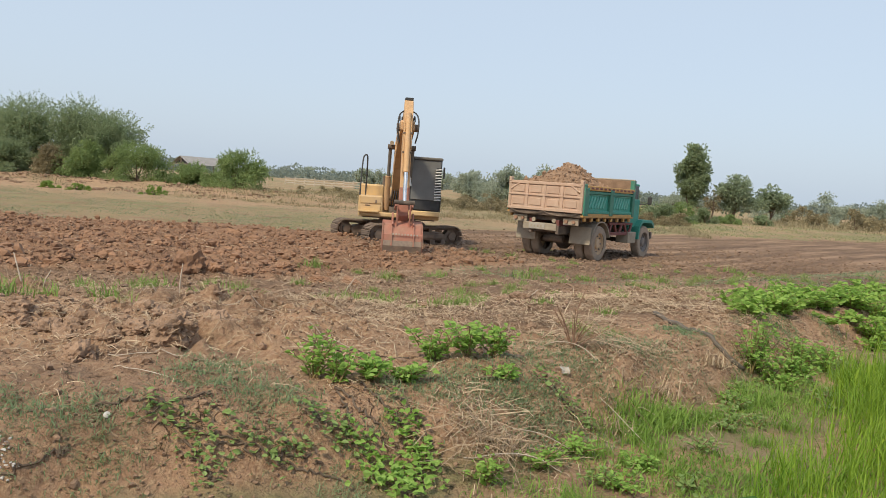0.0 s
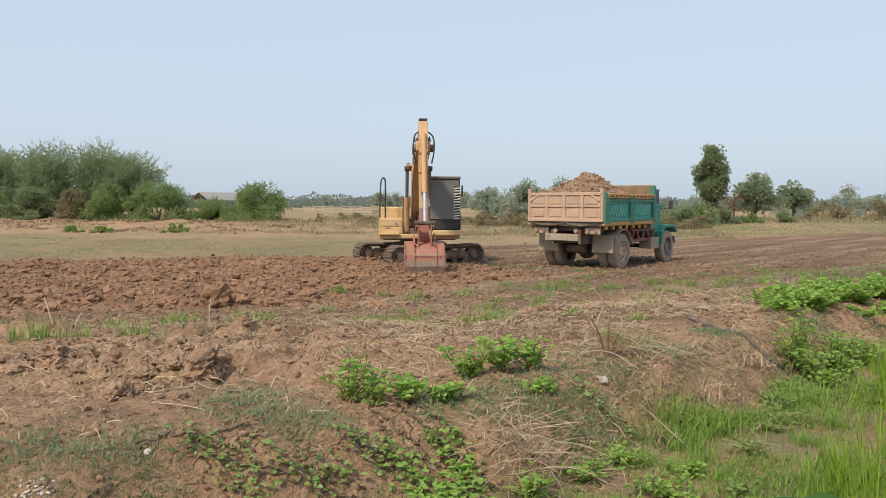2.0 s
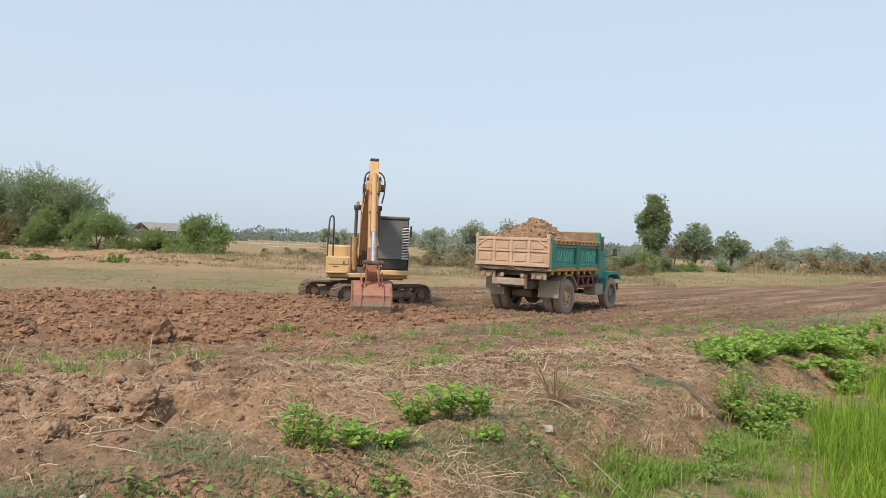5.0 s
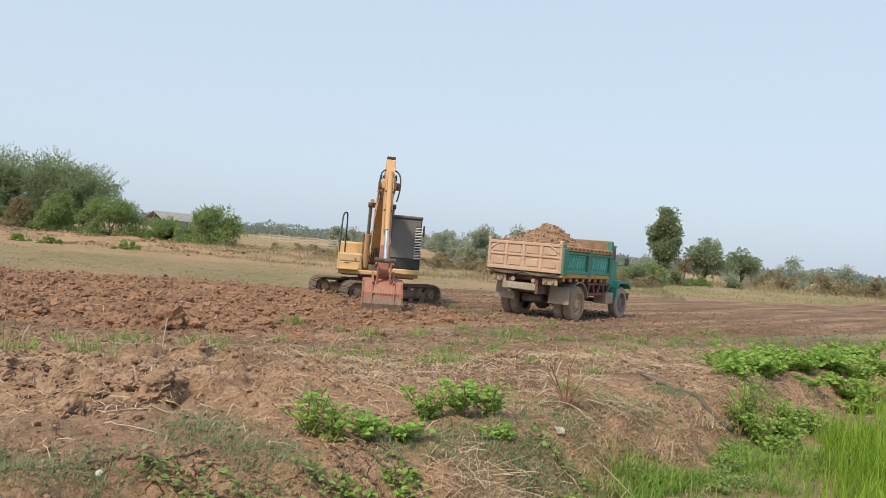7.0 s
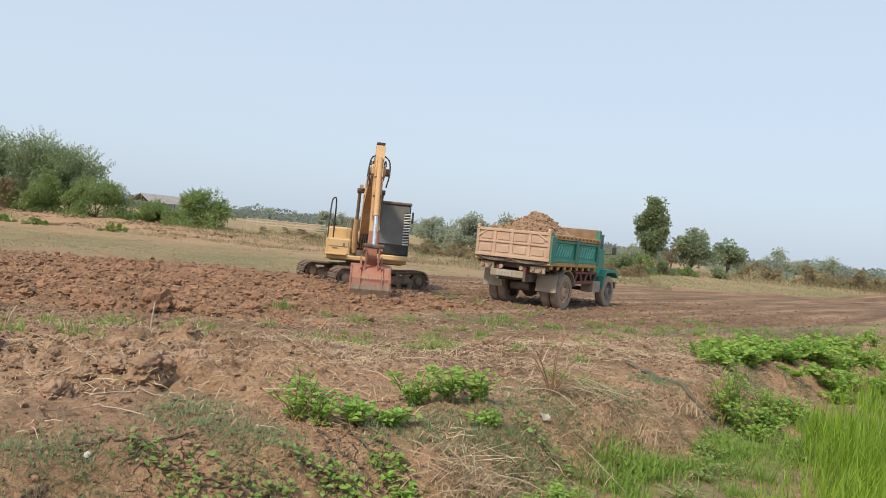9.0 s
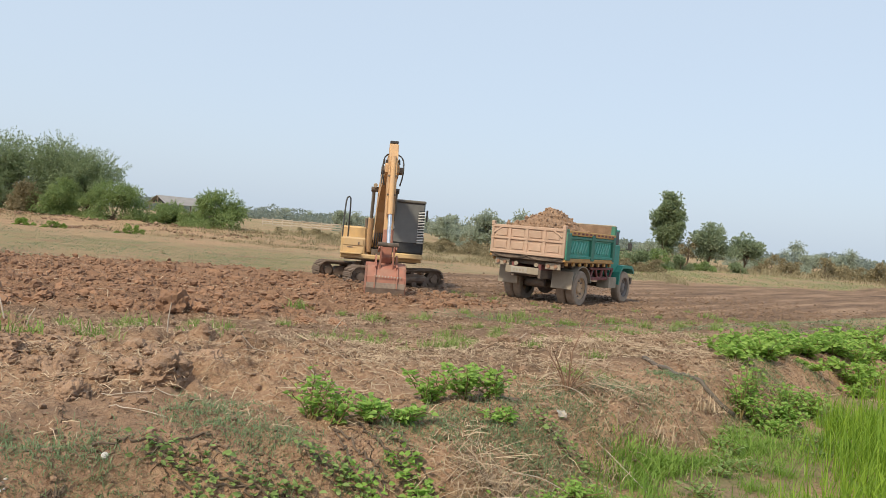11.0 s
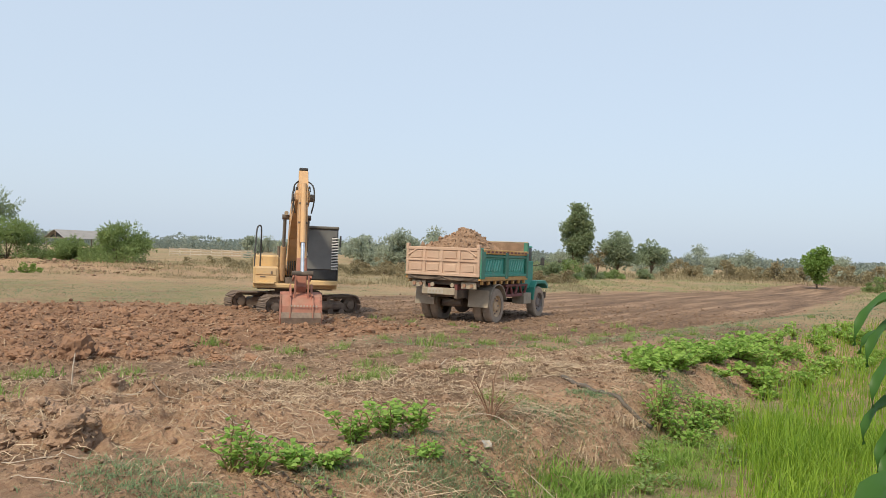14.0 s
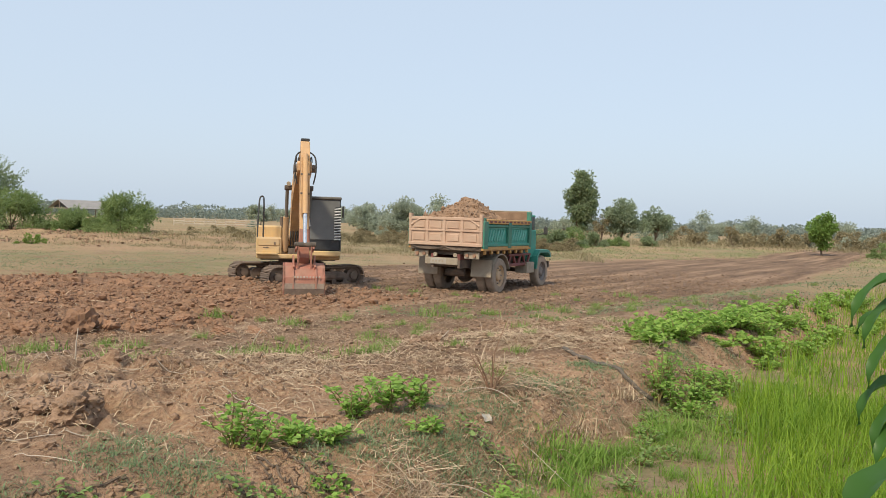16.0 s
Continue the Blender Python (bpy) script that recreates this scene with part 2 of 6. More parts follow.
def tube(bm, pts, r, seg=8):
    """One continuous round tube along pts."""
    pts = [Vector(p) for p in pts]
    for _ in range(2 if 3 <= len(pts) <= 8 else 0):        # round off the corners
        cut = [q for a, b in zip(pts, pts[1:]) for q in (a.lerp(b, 0.25), a.lerp(b, 0.75))]
        pts = [pts[0]] + cut[1:-1] + [pts[-1]]
    rings = []
    ref = Vector((0.31, 0.52, 0.79))
    for i, p in enumerate(pts):
        d = (pts[min(i + 1, len(pts) - 1)] - pts[max(i - 1, 0)]).normalized()
        s = d.cross(ref).normalized()
        u = s.cross(d)
        rings.append([bm.verts.new(p + (s * math.cos(2 * math.pi * k / seg) + u * math.sin(2 * math.pi * k / seg)) * r) for k in range(seg)])
    for a, b in zip(rings, rings[1:]):
        for k in range(seg):
            bm.faces.new((a[k], a[(k + 1) % seg], b[(k + 1) % seg], b[k]))
    bm.faces.new(rings[0][::-1]), bm.faces.new(rings[-1])
    return bm


def prism(bm, prof, x0, x1, bev=0.0):
    """A (y, z) outline drawn out from x0 to x1."""
    a = [bm.verts.new((x0, y, z)) for y, z in prof]
    b = [bm.verts.new((x1, y, z)) for y, z in prof]
    n = len(prof)
    fs = [bm.faces.new(a), bm.faces.new(b[::-1])]
    fs += [bm.faces.new((a[i], b[i], b[(i + 1) % n], a[(i + 1) % n])) for i in range(n)]
    if bev:
        bmesh.ops.bevel(bm, geom=list({e for f in fs for e in f.edges}), offset=bev, segments=1, affect="EDGES")
    return bm


def bx(name, material, parent, c, s, rot=None, bev=0.012, label=""):
    return part(name, box(bmesh.new(), c, s, rot, bev), material, parent, label)


def thing(name, m, label, category, group=""):
    ob = new(name)
    ob.empty_display_size = 0.3
    ob.matrix_basis = m
    return tagged(ob, label, category, group)


# ---- ground ----
_tab = rng.random((256, 256))


def vnoise(x, y, s=0):
    x, y = x + s * 17.13, y + s * 31.7
    xi, yi = np.floor(x).astype(int), np.floor(y).astype(int)
    u, w = x - xi, y - yi
    u, w = u * u * (3 - 2 * u), w * w * (3 - 2 * w)
    g = lambda i, j: _tab[(xi + i) % 256, (yi + j) % 256]
    return (g(0, 0) * (1 - u) + g(1, 0) * u) * (1 - w) + (g(0, 1) * (1 - u) + g(1, 1) * u) * w - 0.5


def fbm(x, y, s=0, o=4):
    return sum(vnoise(x * 2 ** i, y * 2 ** i, s + i) / 2 ** i for i in range(o))


def sm(a, b, x):
    t = np.clip((x - a) / (b - a), 0, 1)
    return t * t * (3 - 2 * t)


def line(x, *pts):
    return np.interp(x, [p[0] for p in pts], [p[1] for p in pts])


def shoulder(x):
    return line(x, (-12, 1.5), (-3, 4.7), (-1.35, 6.1), (-0.6, 7.2), (0.3, 8.0), (1.2, 9.4), (1.9, 10.6), (2.8, 12.6), (3.9, 14.4), (5.3, 16.3), (30, 50))


def toe(x):
    return line(x, (-12, 0.8), (-3, 4.1), (-1.2, 5.2), (-0.17, 5.95), (0.75, 7.2), (1.6, 8.7), (2.25, 10.2), (3.28, 11.8), (5.3, 14.8), (30, 48))


def plough(x, y):
    w = 0.8 * vnoise(x * 0.8, y * 0.8, 3) + 0.5 * vnoise(x * 2.5, y * 2.5, 4)
    near = line(x, (-40, 6), (-9.1, 11.6), (-5.2, 13.6), (-2.5, 18.6), (-1.5, 20.5), (0, 40))
    far = line(x, (-40, 14), (-17, 20.9), (-10.7, 25.2), (-8, 25), (-5, 22.8), (-1.5, 21.2), (0, 20))
    return sm(-0.4, 0.5, y - near + w) * sm(-0.4, 0.6, far - y + w)


def damp(x, y):
    w = 1.2 * vnoise(x * 0.5, y * 0.5, 6) + 0.8 * vnoise(x * 1.7, y * 1.7, 7)
    near = line(x, (-9, 22), (-4, 19), (0, 18.5), (4, 21.5), (11.4, 32), (30, 68), (80, 150))
    far = line(x, (-9, 26), (-6.4, 34), (4.65, 47), (19, 62), (50, 118))
    return sm(-1, 1.5, y - near + w) * sm(-1.5, 2.5, far - y + 2 * w) * sm(-10, -7, x)


def height(x, y, rough=True):
    ys, yt = shoulder(x), toe(x)
    e = 0.35 * vnoise(x * 1.1, y * 1.1, 11) + 0.2 * vnoise(x * 3, y * 3, 12)
    d = y - ys
    berm = 0.33 * (1 - sm(3.5, 8.5, d)) + 0.05 * fbm(x * 0.6, y * 0.6, 21) * sm(40, 15, y)
    k = sm(0, 1, (y + e - yt) / (ys - yt))
    h = -0.12 + (berm + 0.12) * k
    h = h + 0.42 * sm(3.4, 2.0, y)                                    # the bank the camera stands on
    h = h + 0.5 * sm(46, 55, y) * sm(-12, -26, x)         # low bank under the bushes
    h = h + 0.22 * fbm(x * 0.7, y * 0.7, 23) * sm(42, 47, y) * sm(60, 54, y) * sm(-10, -18, x)
    h = h + 0.25 * sm(60, 75, y) * sm(2, 12, x)
    if rough:
        p, q = plough(x, y), damp(x, y)
        dist = np.hypot(x, y)
        fade = sm(90, 30, dist)
        lump = np.abs(fbm(x * 2.1, y * 2.1, 31)) * 0.20 + 0.10 * fbm(x * 5, y * 5, 33)
        h = h + p * (0.85 * lump + 0.05 * np.abs(fbm(x * 9, y * 9, 35)) * sm(30, 16, y) + 0.02)
        fore = k * (1 - p) * (1 - q) * sm(22, 12, y)
        h = h + fore * (0.09 * fbm(x * 1.3, y * 1.3, 41) + 0.07 * np.abs(fbm(x * 4, y * 4, 42)) + 0.035 * np.abs(fbm(x * 13, y * 13, 43)))
        c = sm(0.02, 0.3, fbm(x * 0.9, y * 0.9, 45)) * sm(6.2, 7.2, y) * sm(10.5, 8.6, y) * sm(-1.2, -2.4, x)
        h = h + c * fore * (0.09 + 0.26 * np.abs(fbm(x * 2.6, y * 2.6, 46, 6)) - 0.15 * sm(0.10, 0.0, np.abs(vnoise(x * 2.2, y * 2.2, 47))) + 0.07 * np.abs(fbm(x * 9, y * 9, 48)))
        h = h + (k * (1 - k)) * 4 * (0.10 * fbm(x * 2.2, y * 2.2, 51) + 0.03 * fbm(x * 9, y * 9, 52))
        h = h + q * fade * (0.035 * fbm(x * 2.5, y * 2.5, 61) + 0.03 * np.sin((x * 0.92 - y * 0.39) * 5) * vnoise(x * 0.7, y * 0.3, 62))
        h = h + (1 - p) * (1 - q) * fade * sm(14, 20, y) * 0.04 * fbm(x * 2, y * 2, 71)
    return h


def H(x, y):
    return float(height(np.array([float(x)]), np.array([float(y)]))[0])


def build_ground():
    cx, cy = 0.4, 0.8
    a = np.concatenate([np.linspace(-180, -56, 24, endpoint=False), np.linspace(-56, 44, 660, endpoint=False), np.linspace(44, 180, 26, endpoint=False)])
    r = [0.001, 0.3, 0.7, 1.3, 1.9]
    while r[-1] < 4500:
        r.append(r[-1] * (1.0072 if r[-1] < 22 else 1.013 if r[-1] < 40 else 1.035))
    r = np.array(r)
    A, R = np.meshgrid(np.radians(a), r)
    x, y = cx + np.sin(A) * R, cy + np.cos(A) * R
    z = height(x, y)
    v = np.stack([x, y, z], -1).reshape(-1, 3)
    n, k = len(r), len(a)
    i = np.arange(n - 1)[:, None] * k
    j = np.arange(k)[None, :]
    j2 = (j + 1) % k
    f = np.stack([i + j, i + j2, i + k + j2, i + k + j], -1).reshape(-1, 4)
    v = np.vstack([v, [[cx, cy, H(cx, cy)]]])
    ob = quads("ground", v, f, ground_mat(), smooth=True)
    px, py = v[:, 0], v[:, 1]
    p, q = plough(px, py), damp(px, py)
    ys, yt = shoulder(px), toe(px)
    k = sm(0, 1, (py - yt) / (ys - yt))
    fl = 1 - sm(0.02, 0.3, k)                                       # ditch floor and its grass
    field = (1 - p) * (1 - q) * sm(17, 24, py + 1.2 * vnoise(px, py, 5))
    field = np.maximum(field * (0.75 + 0.9 * vnoise(px * 0.25, py * 0.25, 8)), 0)
    field = field * (1 - 0.55 * sm(36, 42, py + 3 * vnoise(px * 0.3, py * 0.3, 9)) * sm(-10, -18, px) * sm(64, 58, py))
    fl = fl * sm(-0.2, 0.2, fbm(px * 1.4, py * 1.4, 7)) * 0.85
    trod = sm(8.4, 10.2, py + 0.9 * fbm(px * 0.7, py * 0.7, 15)) * sm(25, 20, py) * sm(0.5, 2.5, py - shoulder(px) + fbm(px, py, 16))
    q = np.maximum(q, 0.85 * trod * (1 - p))                         # bare trodden strip before the ploughing
    w = np.stack([p, np.clip(fl + field, 0, 1), q, np.ones_like(p)], -1).astype(np.float32)
    at = ob.data.color_attributes.new("zone", "FLOAT_COLOR", "POINT")
    at.data.foreach_set("color", w.ravel())
    return tagged(ob, "rough farm soil, ploughed patch, thin grass and ditch", "ground", kind="structure")


def ground_mat():
    m = bpy.data.materials.new("farm_soil")
    m.use_nodes = True
    t = m.node_tree
    b = t.nodes["Principled BSDF"]
    b.inputs["Roughness"].default_value = 0.95
    b.inputs["Specular IOR Level"].default_value = 0.15
    co = t.nodes.new("ShaderNodeTexCoord").outputs["Object"]

    def noise_tex(scale, detail=6, rough=0.6):
        n = t.nodes.new("ShaderNodeTexNoise")
        n.inputs["Scale"].default_value, n.inputs["Detail"].default_value, n.inputs["Roughness"].default_value = scale, detail, rough
        t.links.new(co, n.inputs[0])
        return n.outputs[0]

    def ramp(src, lo, hi):
        r = t.nodes.new("ShaderNodeMapRange")
        r.inputs[1].default_value, r.inputs[2].default_value = lo, hi
        t.links.new(src, r.inputs[0])
        return r.outputs[0]

    def mix(fac, a, c):
        x = t.nodes.new("ShaderNodeMix")
        x.data_type = "RGBA"
        for sock, val in ((0, fac), (6, a), (7, c)):
            if isinstance(val, tuple):
                x.inputs[sock].default_value = (*val, 1)
            else:
                t.links.new(val, x.inputs[sock])
        return x.outputs[2]

    broad, mid, fine, grit = noise_tex(0.45), noise_tex(3.2), noise_tex(22, 8, 0.7), noise_tex(9, 8, 0.75)

    def stretched(turn, sx, sy):
        mp = t.nodes.new("ShaderNodeMapping")
        mp.vector_type = "TEXTURE"
        mp.inputs["Rotation"].default_value = (0, 0, radians(-turn))
        mp.inputs["Scale"].default_value = (1 / sx, 1 / sy, 1)
        t.links.new(co, mp.inputs[0])
        n = t.nodes.new("ShaderNodeTexNoise")
        n.inputs["Scale"].default_value, n.inputs["Detail"].default_value, n.inputs["Roughness"].default_value = 1, 7, 0.65
        t.links.new(mp.outputs[0], n.inputs[0])
        return n.outputs[0]

    vo = t.nodes.new("ShaderNodeTexVoronoi")
    vo.feature = "DISTANCE_TO_EDGE"
    vo.inputs["Scale"].default_value = 3.6
    wob = t.nodes.new("ShaderNodeVectorMath")
    wob.operation = "MULTIPLY_ADD"
    wob.inputs[1].default_value = (0.5, 0.5, 0.5)
    nc = t.nodes.new("ShaderNodeTexNoise")
    nc.inputs["Scale"].default_value, nc.inputs["Detail"].default_value = 4, 6
    t.links.new(co, nc.inputs[0])
    t.links.new(nc.outputs["Color"], wob.inputs[0])
    t.links.new(co, wob.inputs[2])
    t.links.new(wob.outputs[0], vo.inputs["Vector"])
    keep = t.nodes.new("ShaderNodeMath")                      # cracks in some patches only
    t.links.new(vo.outputs["Distance"], keep.inputs[0])
    t.links.new(ramp(noise_tex(1.1), 0.57, 0.50), keep.inputs[1])
    crack = keep.outputs[0]
    ruts, streak = stretched(30, 1.3, 0.10), stretched(75, 0.9, 0.12)
    vc = t.nodes.new("ShaderNodeVertexColor")
    vc.layer_name = "zone"
    sp = t.nodes.new("ShaderNodeSeparateColor")
    t.links.new(vc.outputs[0], sp.inputs[0])
    bare = mix(ramp(mid, 0.35, 0.65), (0.485, 0.300, 0.192), (0.325, 0.196, 0.123))
    bare = mix(ramp(fine, 0.45, 0.65), bare, (0.577, 0.398, 0.252))
    bare = mix(ramp(grit, 0.56, 0.68), bare, (0.140, 0.086, 0.055))
    bare = mix(ramp(broad, 0.54, 0.70), bare, (0.31, 0.205, 0.140))
    bare = mix(ramp(crack, 0.014, 0.0), bare, (0.17, 0.105, 0.068))
    turned = mix(ramp(mid, 0.35, 0.65), (0.350, 0.203, 0.123), (0.200, 0.115, 0.073))
    turned = mix(ramp(fine, 0.45, 0.70), turned, (0.415, 0.262, 0.163))
    turned = mix(ramp(grit, 0.55, 0.68), turned, (0.098, 0.057, 0.037))
    wet = mix(ramp(mid, 0.38, 0.62), (0.262, 0.168, 0.112), (0.152, 0.099, 0.068))
    wet = mix(ramp(ruts, 0.50, 0.62), wet, (0.36, 0.24, 0.160))
    wet = mix(ramp(ruts, 0.47, 0.36), wet, (0.108, 0.071, 0.050))
    wet = mix(ramp(fine, 0.5, 0.70), wet, (0.350, 0.238, 0.153))
    wet = mix(ramp(grit, 0.57, 0.68), wet, (0.088, 0.058, 0.041))
    grass = mix(ramp(mid, 0.4, 0.6), (0.235, 0.23, 0.11), (0.31, 0.255, 0.145))
    grass = mix(ramp(broad, 0.45, 0.62), grass, (0.35, 0.25, 0.16))
    grass = mix(ramp(fine, 0.5, 0.70), grass, (0.19, 0.21, 0.085))
    grass = mix(ramp(streak, 0.53, 0.64), grass, (0.36, 0.275, 0.175))
    grass = mix(ramp(grit, 0.53, 0.66), grass, (0.145, 0.135, 0.07))
    grass = mix(ramp(stretched(0, 0.35, 0.9), 0.52, 0.66), grass, (0.26, 0.165, 0.105))
    col = mix(sp.outputs[1], bare, grass)
    col = mix(sp.outputs[2], col, wet)
    col = mix(sp.outputs[0], col, turned)
    t.links.new(col, b.inputs["Base Color"])
    bp = t.nodes.new("ShaderNodeBump")
    bp.inputs["Strength"].default_value, bp.inputs["Distance"].default_value = 1.0, 0.055
    hm = t.nodes.new("ShaderNodeMath")
    t.links.new(fine, hm.inputs[0])
    t.links.new(grit, hm.inputs[1])
    hc = t.nodes.new("ShaderNodeMath")
    hc.operation = "MULTIPLY_ADD"
    hc.inputs[1].default_value = -1.2
    t.links.new(ramp(crack, 0.03, 0.0), hc.inputs[0])
    t.links.new(hm.outputs[0], hc.inputs[2])
    t.links.new(hc.outputs[0], bp.inputs["Height"])
    t.links.new(bp.outputs[0], b.inputs["Normal"])
    return m


ground = build_ground()


# ---- dump truck: x right, y forward, origin under the rear axle ----
def wheel(parent, x, y, r, w, rim_mat, out):
    """A tyre with tread and a dished rim; out: +1 or -1, the side the dish faces."""
    hub = bmesh.new()
    prof = [(-0.5, 0.60), (-0.5, 0.90), (-0.38, 0.98), (-0.2, 1.0), (0.2, 1.0), (0.38, 0.98), (0.5, 0.90), (0.5, 0.60)]
    n = 40
    ring = []
    for i in range(n):
        a = 2 * math.pi * i / n
        tread = 0.985 if i % 2 else 1.0
        ring.append([hub.verts.new((x + px * w, y + math.cos(a) * r * pr * (tread if pr > 0.95 else 1), r + math.sin(a) * r * pr * (tread if pr > 0.95 else 1))) for px, pr in prof])
    for i in range(n):
        for k in range(len(prof) - 1):
            hub.faces.new((ring[i][k], ring[(i + 1) % n][k], ring[(i + 1) % n][k + 1], ring[i][k + 1]))
    ty = part("wheel", hub, M["tyre"], parent, "dusty ribbed truck tyre")
    rb = bmesh.new()
    steps = [(0.42, 0.62), (0.36, 0.58), (0.18, 0.54), (0.10, 0.30), (0.30, 0.26), (0.38, 0.18), (0.38, 0.0)]
    rings = []
    for px, pr in steps:
        rings.append([rb.verts.new((x + out * px * w, y + math.cos(2 * math.pi * i / 24) * r * pr, r + math.sin(2 * math.pi * i / 24) * r * pr)) for i in range(24)] if pr else [rb.verts.new((x + out * px * w, y, r))])
    for a, b in zip(rings, rings[1:]):
        for i in range(24):
            if len(b) > 1:
                rb.faces.new((a[i], a[(i + 1) % 24], b[(i + 1) % 24], b[i]))
            else:
                rb.faces.new((a[i], a[(i + 1) % 24], b[0]))
    part("rim", rb, rim_mat, ty, "dusty steel rim")
    for i in range(8):
        a = 2 * math.pi * i / 8
        c = (x + out * 0.16 * w, y + math.cos(a) * r * 0.42, r + math.sin(a) * r * 0.42)
        part("wheel_nut", rod(bmesh.new(), c, (c[0] + out * 0.035, c[1], c[2]), 0.022, seg=6), M["rimgrey"], ty)
    return ty


def build_truck(m):
    t = thing("dump_truck", m, "old teal dump truck with dusty pink tailgate, loaded with soil", "truck")
    R, W = 0.52, 0.26
    y0, y1, half = -1.34, 2.14, 1.17
    F = -0.62                                             # from drawn to built place of cab and front axle
    z0, z1 = 1.30, 2.17
    for s in (-1, 1):
        wheel(t, s * 1.0, 0, R, W, M["rim"], s)
        wheel(t, s * 0.70, 0, R, W, M["rim"], s)
        wheel(t, s * 0.98, 4.05 + F, R, W, M["rimgrey"], s)
        bx("chassis_rail", M["under"], t, (s * 0.42, 1.45, 0.86), (0.09, 5.5, 0.24))
        # rear mudguard: arch over the wheel and a flap behind
        bm = bmesh.new()
        prof = []
        for a in range(15, 181, 15):
            prof.append((math.cos(radians(a)) * 0.64, 0.53 + math.sin(radians(a)) * 0.64))
        inner = [(p[0] * 0.95, 0.53 + (p[1] - 0.53) * 0.95) for p in prof][::-1]
        prism(bm, prof + inner, s * 0.52, s * 1.16)
        part("mudguard", bm, M["flap"], t, "dented olive mudguard")
        bx("mud_flap", M["flap"], t, (s * 0.86, -0.72, 0.75), (0.64, 0.03, 0.50), (-6, 0, 0), label="bent dusty steel mud flap")
        bx("tail_lamp_box", M["flap"], t, (s * 0.80, -1.240, 1.12), (0.46, 0.06, 0.19))
        for dx in (-0.12, 0.10):
            part("tail_lamp", rod(bmesh.new(), (s * 0.80 + dx, -1.270, 1.12), (s * 0.80 + dx, -1.310, 1.12), 0.05, seg=16), M["lamp"], t, "round dusty amber lamp")
        part("leaf_spring", prism(bmesh.new(), [(-0.7, 0.72), (0, 0.58), (0.7, 0.72), (0.7, 0.78), (0, 0.68), (-0.7, 0.78)], s * 0.46, s * 0.54), M["under"], t)
        bm = bmesh.new()
        rod(bm, (s * 0.32, -1.280, 1.11), (s * 0.32, -1.330, 1.11), 0.06, seg=16)
        part("reverse_lamp", bm, M["flap"], t, "dull round lamp")
    part("rear_axle", rod(bmesh.new(), (-0.9, 0, R), (0.9, 0, R), 0.10), M["under"], t)
    bm = bmesh.new()
    bmesh.ops.create_uvsphere(bm, u_segments=16, v_segments=10, radius=0.25, matrix=Matrix.Translation((0, 0, R)))
    part("differential", bm, M["under"], t, smooth=True)
    part("drive_shaft", rod(bmesh.new(), (0, 0.2, R + 0.05), (0, 2.6, 0.8), 0.05), M["under"], t)
    part("front_axle", rod(bmesh.new(), (-0.9, 4.05 + F, R), (0.9, 4.05 + F, R), 0.07), M["under"], t)
    for y in (-1.1, -0.5, 0.8, 1.7, 2.6):
        bx("cross_member", M["under"], t, (0, y, 0.86), (0.80, 0.10, 0.18))
    part("air_tank", rod(bmesh.new(), (-0.25, -0.72, 0.60), (0.30, -0.62, 0.60), 0.11, seg=16), M["under"], t)
    bx("rear_bumper", M["flap"], t, (-0.12, -1.280, 0.93), (1.05, 0.10, 0.20), label="dusty grey rear crossbar")
    bx("number_plate", M["plate"], t, (-0.20, -1.340, 0.93), (0.50, 0.012, 0.16), bev=0.004, label="dusty white plate with unreadable marks")
    for i in range(4):
        bx("plate_mark", M["flap"], t, (-0.36 + i * 0.10, -1.348, 0.93), (0.055, 0.006, 0.06), bev=0)
    # box floor and bearers
    bx("box_floor", M["under"], t, (0, (y0 + y1) / 2, z0 - 0.03), (2 * half - 0.1, y1 - y0 - 0.06, 0.07))
    for y in (-1.1, -0.5, 0.1, 0.7, 1.3, 1.9):
        bx("floor_bearer", M["under"], t, (0, y, z0 - 0.13), (2.1, 0.09, 0.13))
    for s in (-1, 1):
        bx("sub_rail", M["maroon"], t, (s * 0.42, 0.4, 1.06), (0.10, 3.4, 0.16))
        # yellow lower rail with its blocks
        bx("lower_rail", M["yrail"], t, (s * (half - 0.02), (y0 + y1) / 2, z0 + 0.02), (0.09, y1 - y0, 0.11), label="dusty yellow lower side rail")
        for i in range(8):
            bx("rail_block", M["yrail"], t, (s * (half - 0.03), y0 + 0.2 + i * 0.44, z0 - 0.09), (0.07, 0.11, 0.10))
        # side wall: sheet, posts, ribs, top rail
        bx("side_panel", M["teal"], t, (s * (half - 0.055), (y0 + y1) / 2, 1.68), (0.04, y1 - y0 - 0.1, 0.66), label="teal side sheet")
        for y, w in ((y0 + 0.14, 0.28), (0.46, 0.24), (y1 - 0.08, 0.16)):
            bx("side_post", M["teald"], t, (s * (half - 0.01), y, 1.70), (0.10, w, 0.76), label="dark green side post")
        bx("side_rib", M["teald"], t, (s * (half - 0.015), (y0 + y1) / 2, 1.955), (0.085, y1 - y0 - 0.05, 0.07))
        bx("side_rib", M["teal"], t, (s * (half - 0.015), (y0 + y1) / 2, 1.42), (0.08, y1 - y0 - 0.05, 0.08))
        bx("top_rail", M["yrail"], t, (s * (half - 0.02), (y0 + y1) / 2 + 0.1, 2.08), (0.10, y1 - y0 - 0.2, 0.13), label="dusty yellow top rail")
        for i in range(11):
            bx("rail_stud", M["maroon"], t, (s * (half + 0.034), y0 + 0.45 + i * 0.28, 2.08), (0.014, 0.15, 0.05), bev=0.004)
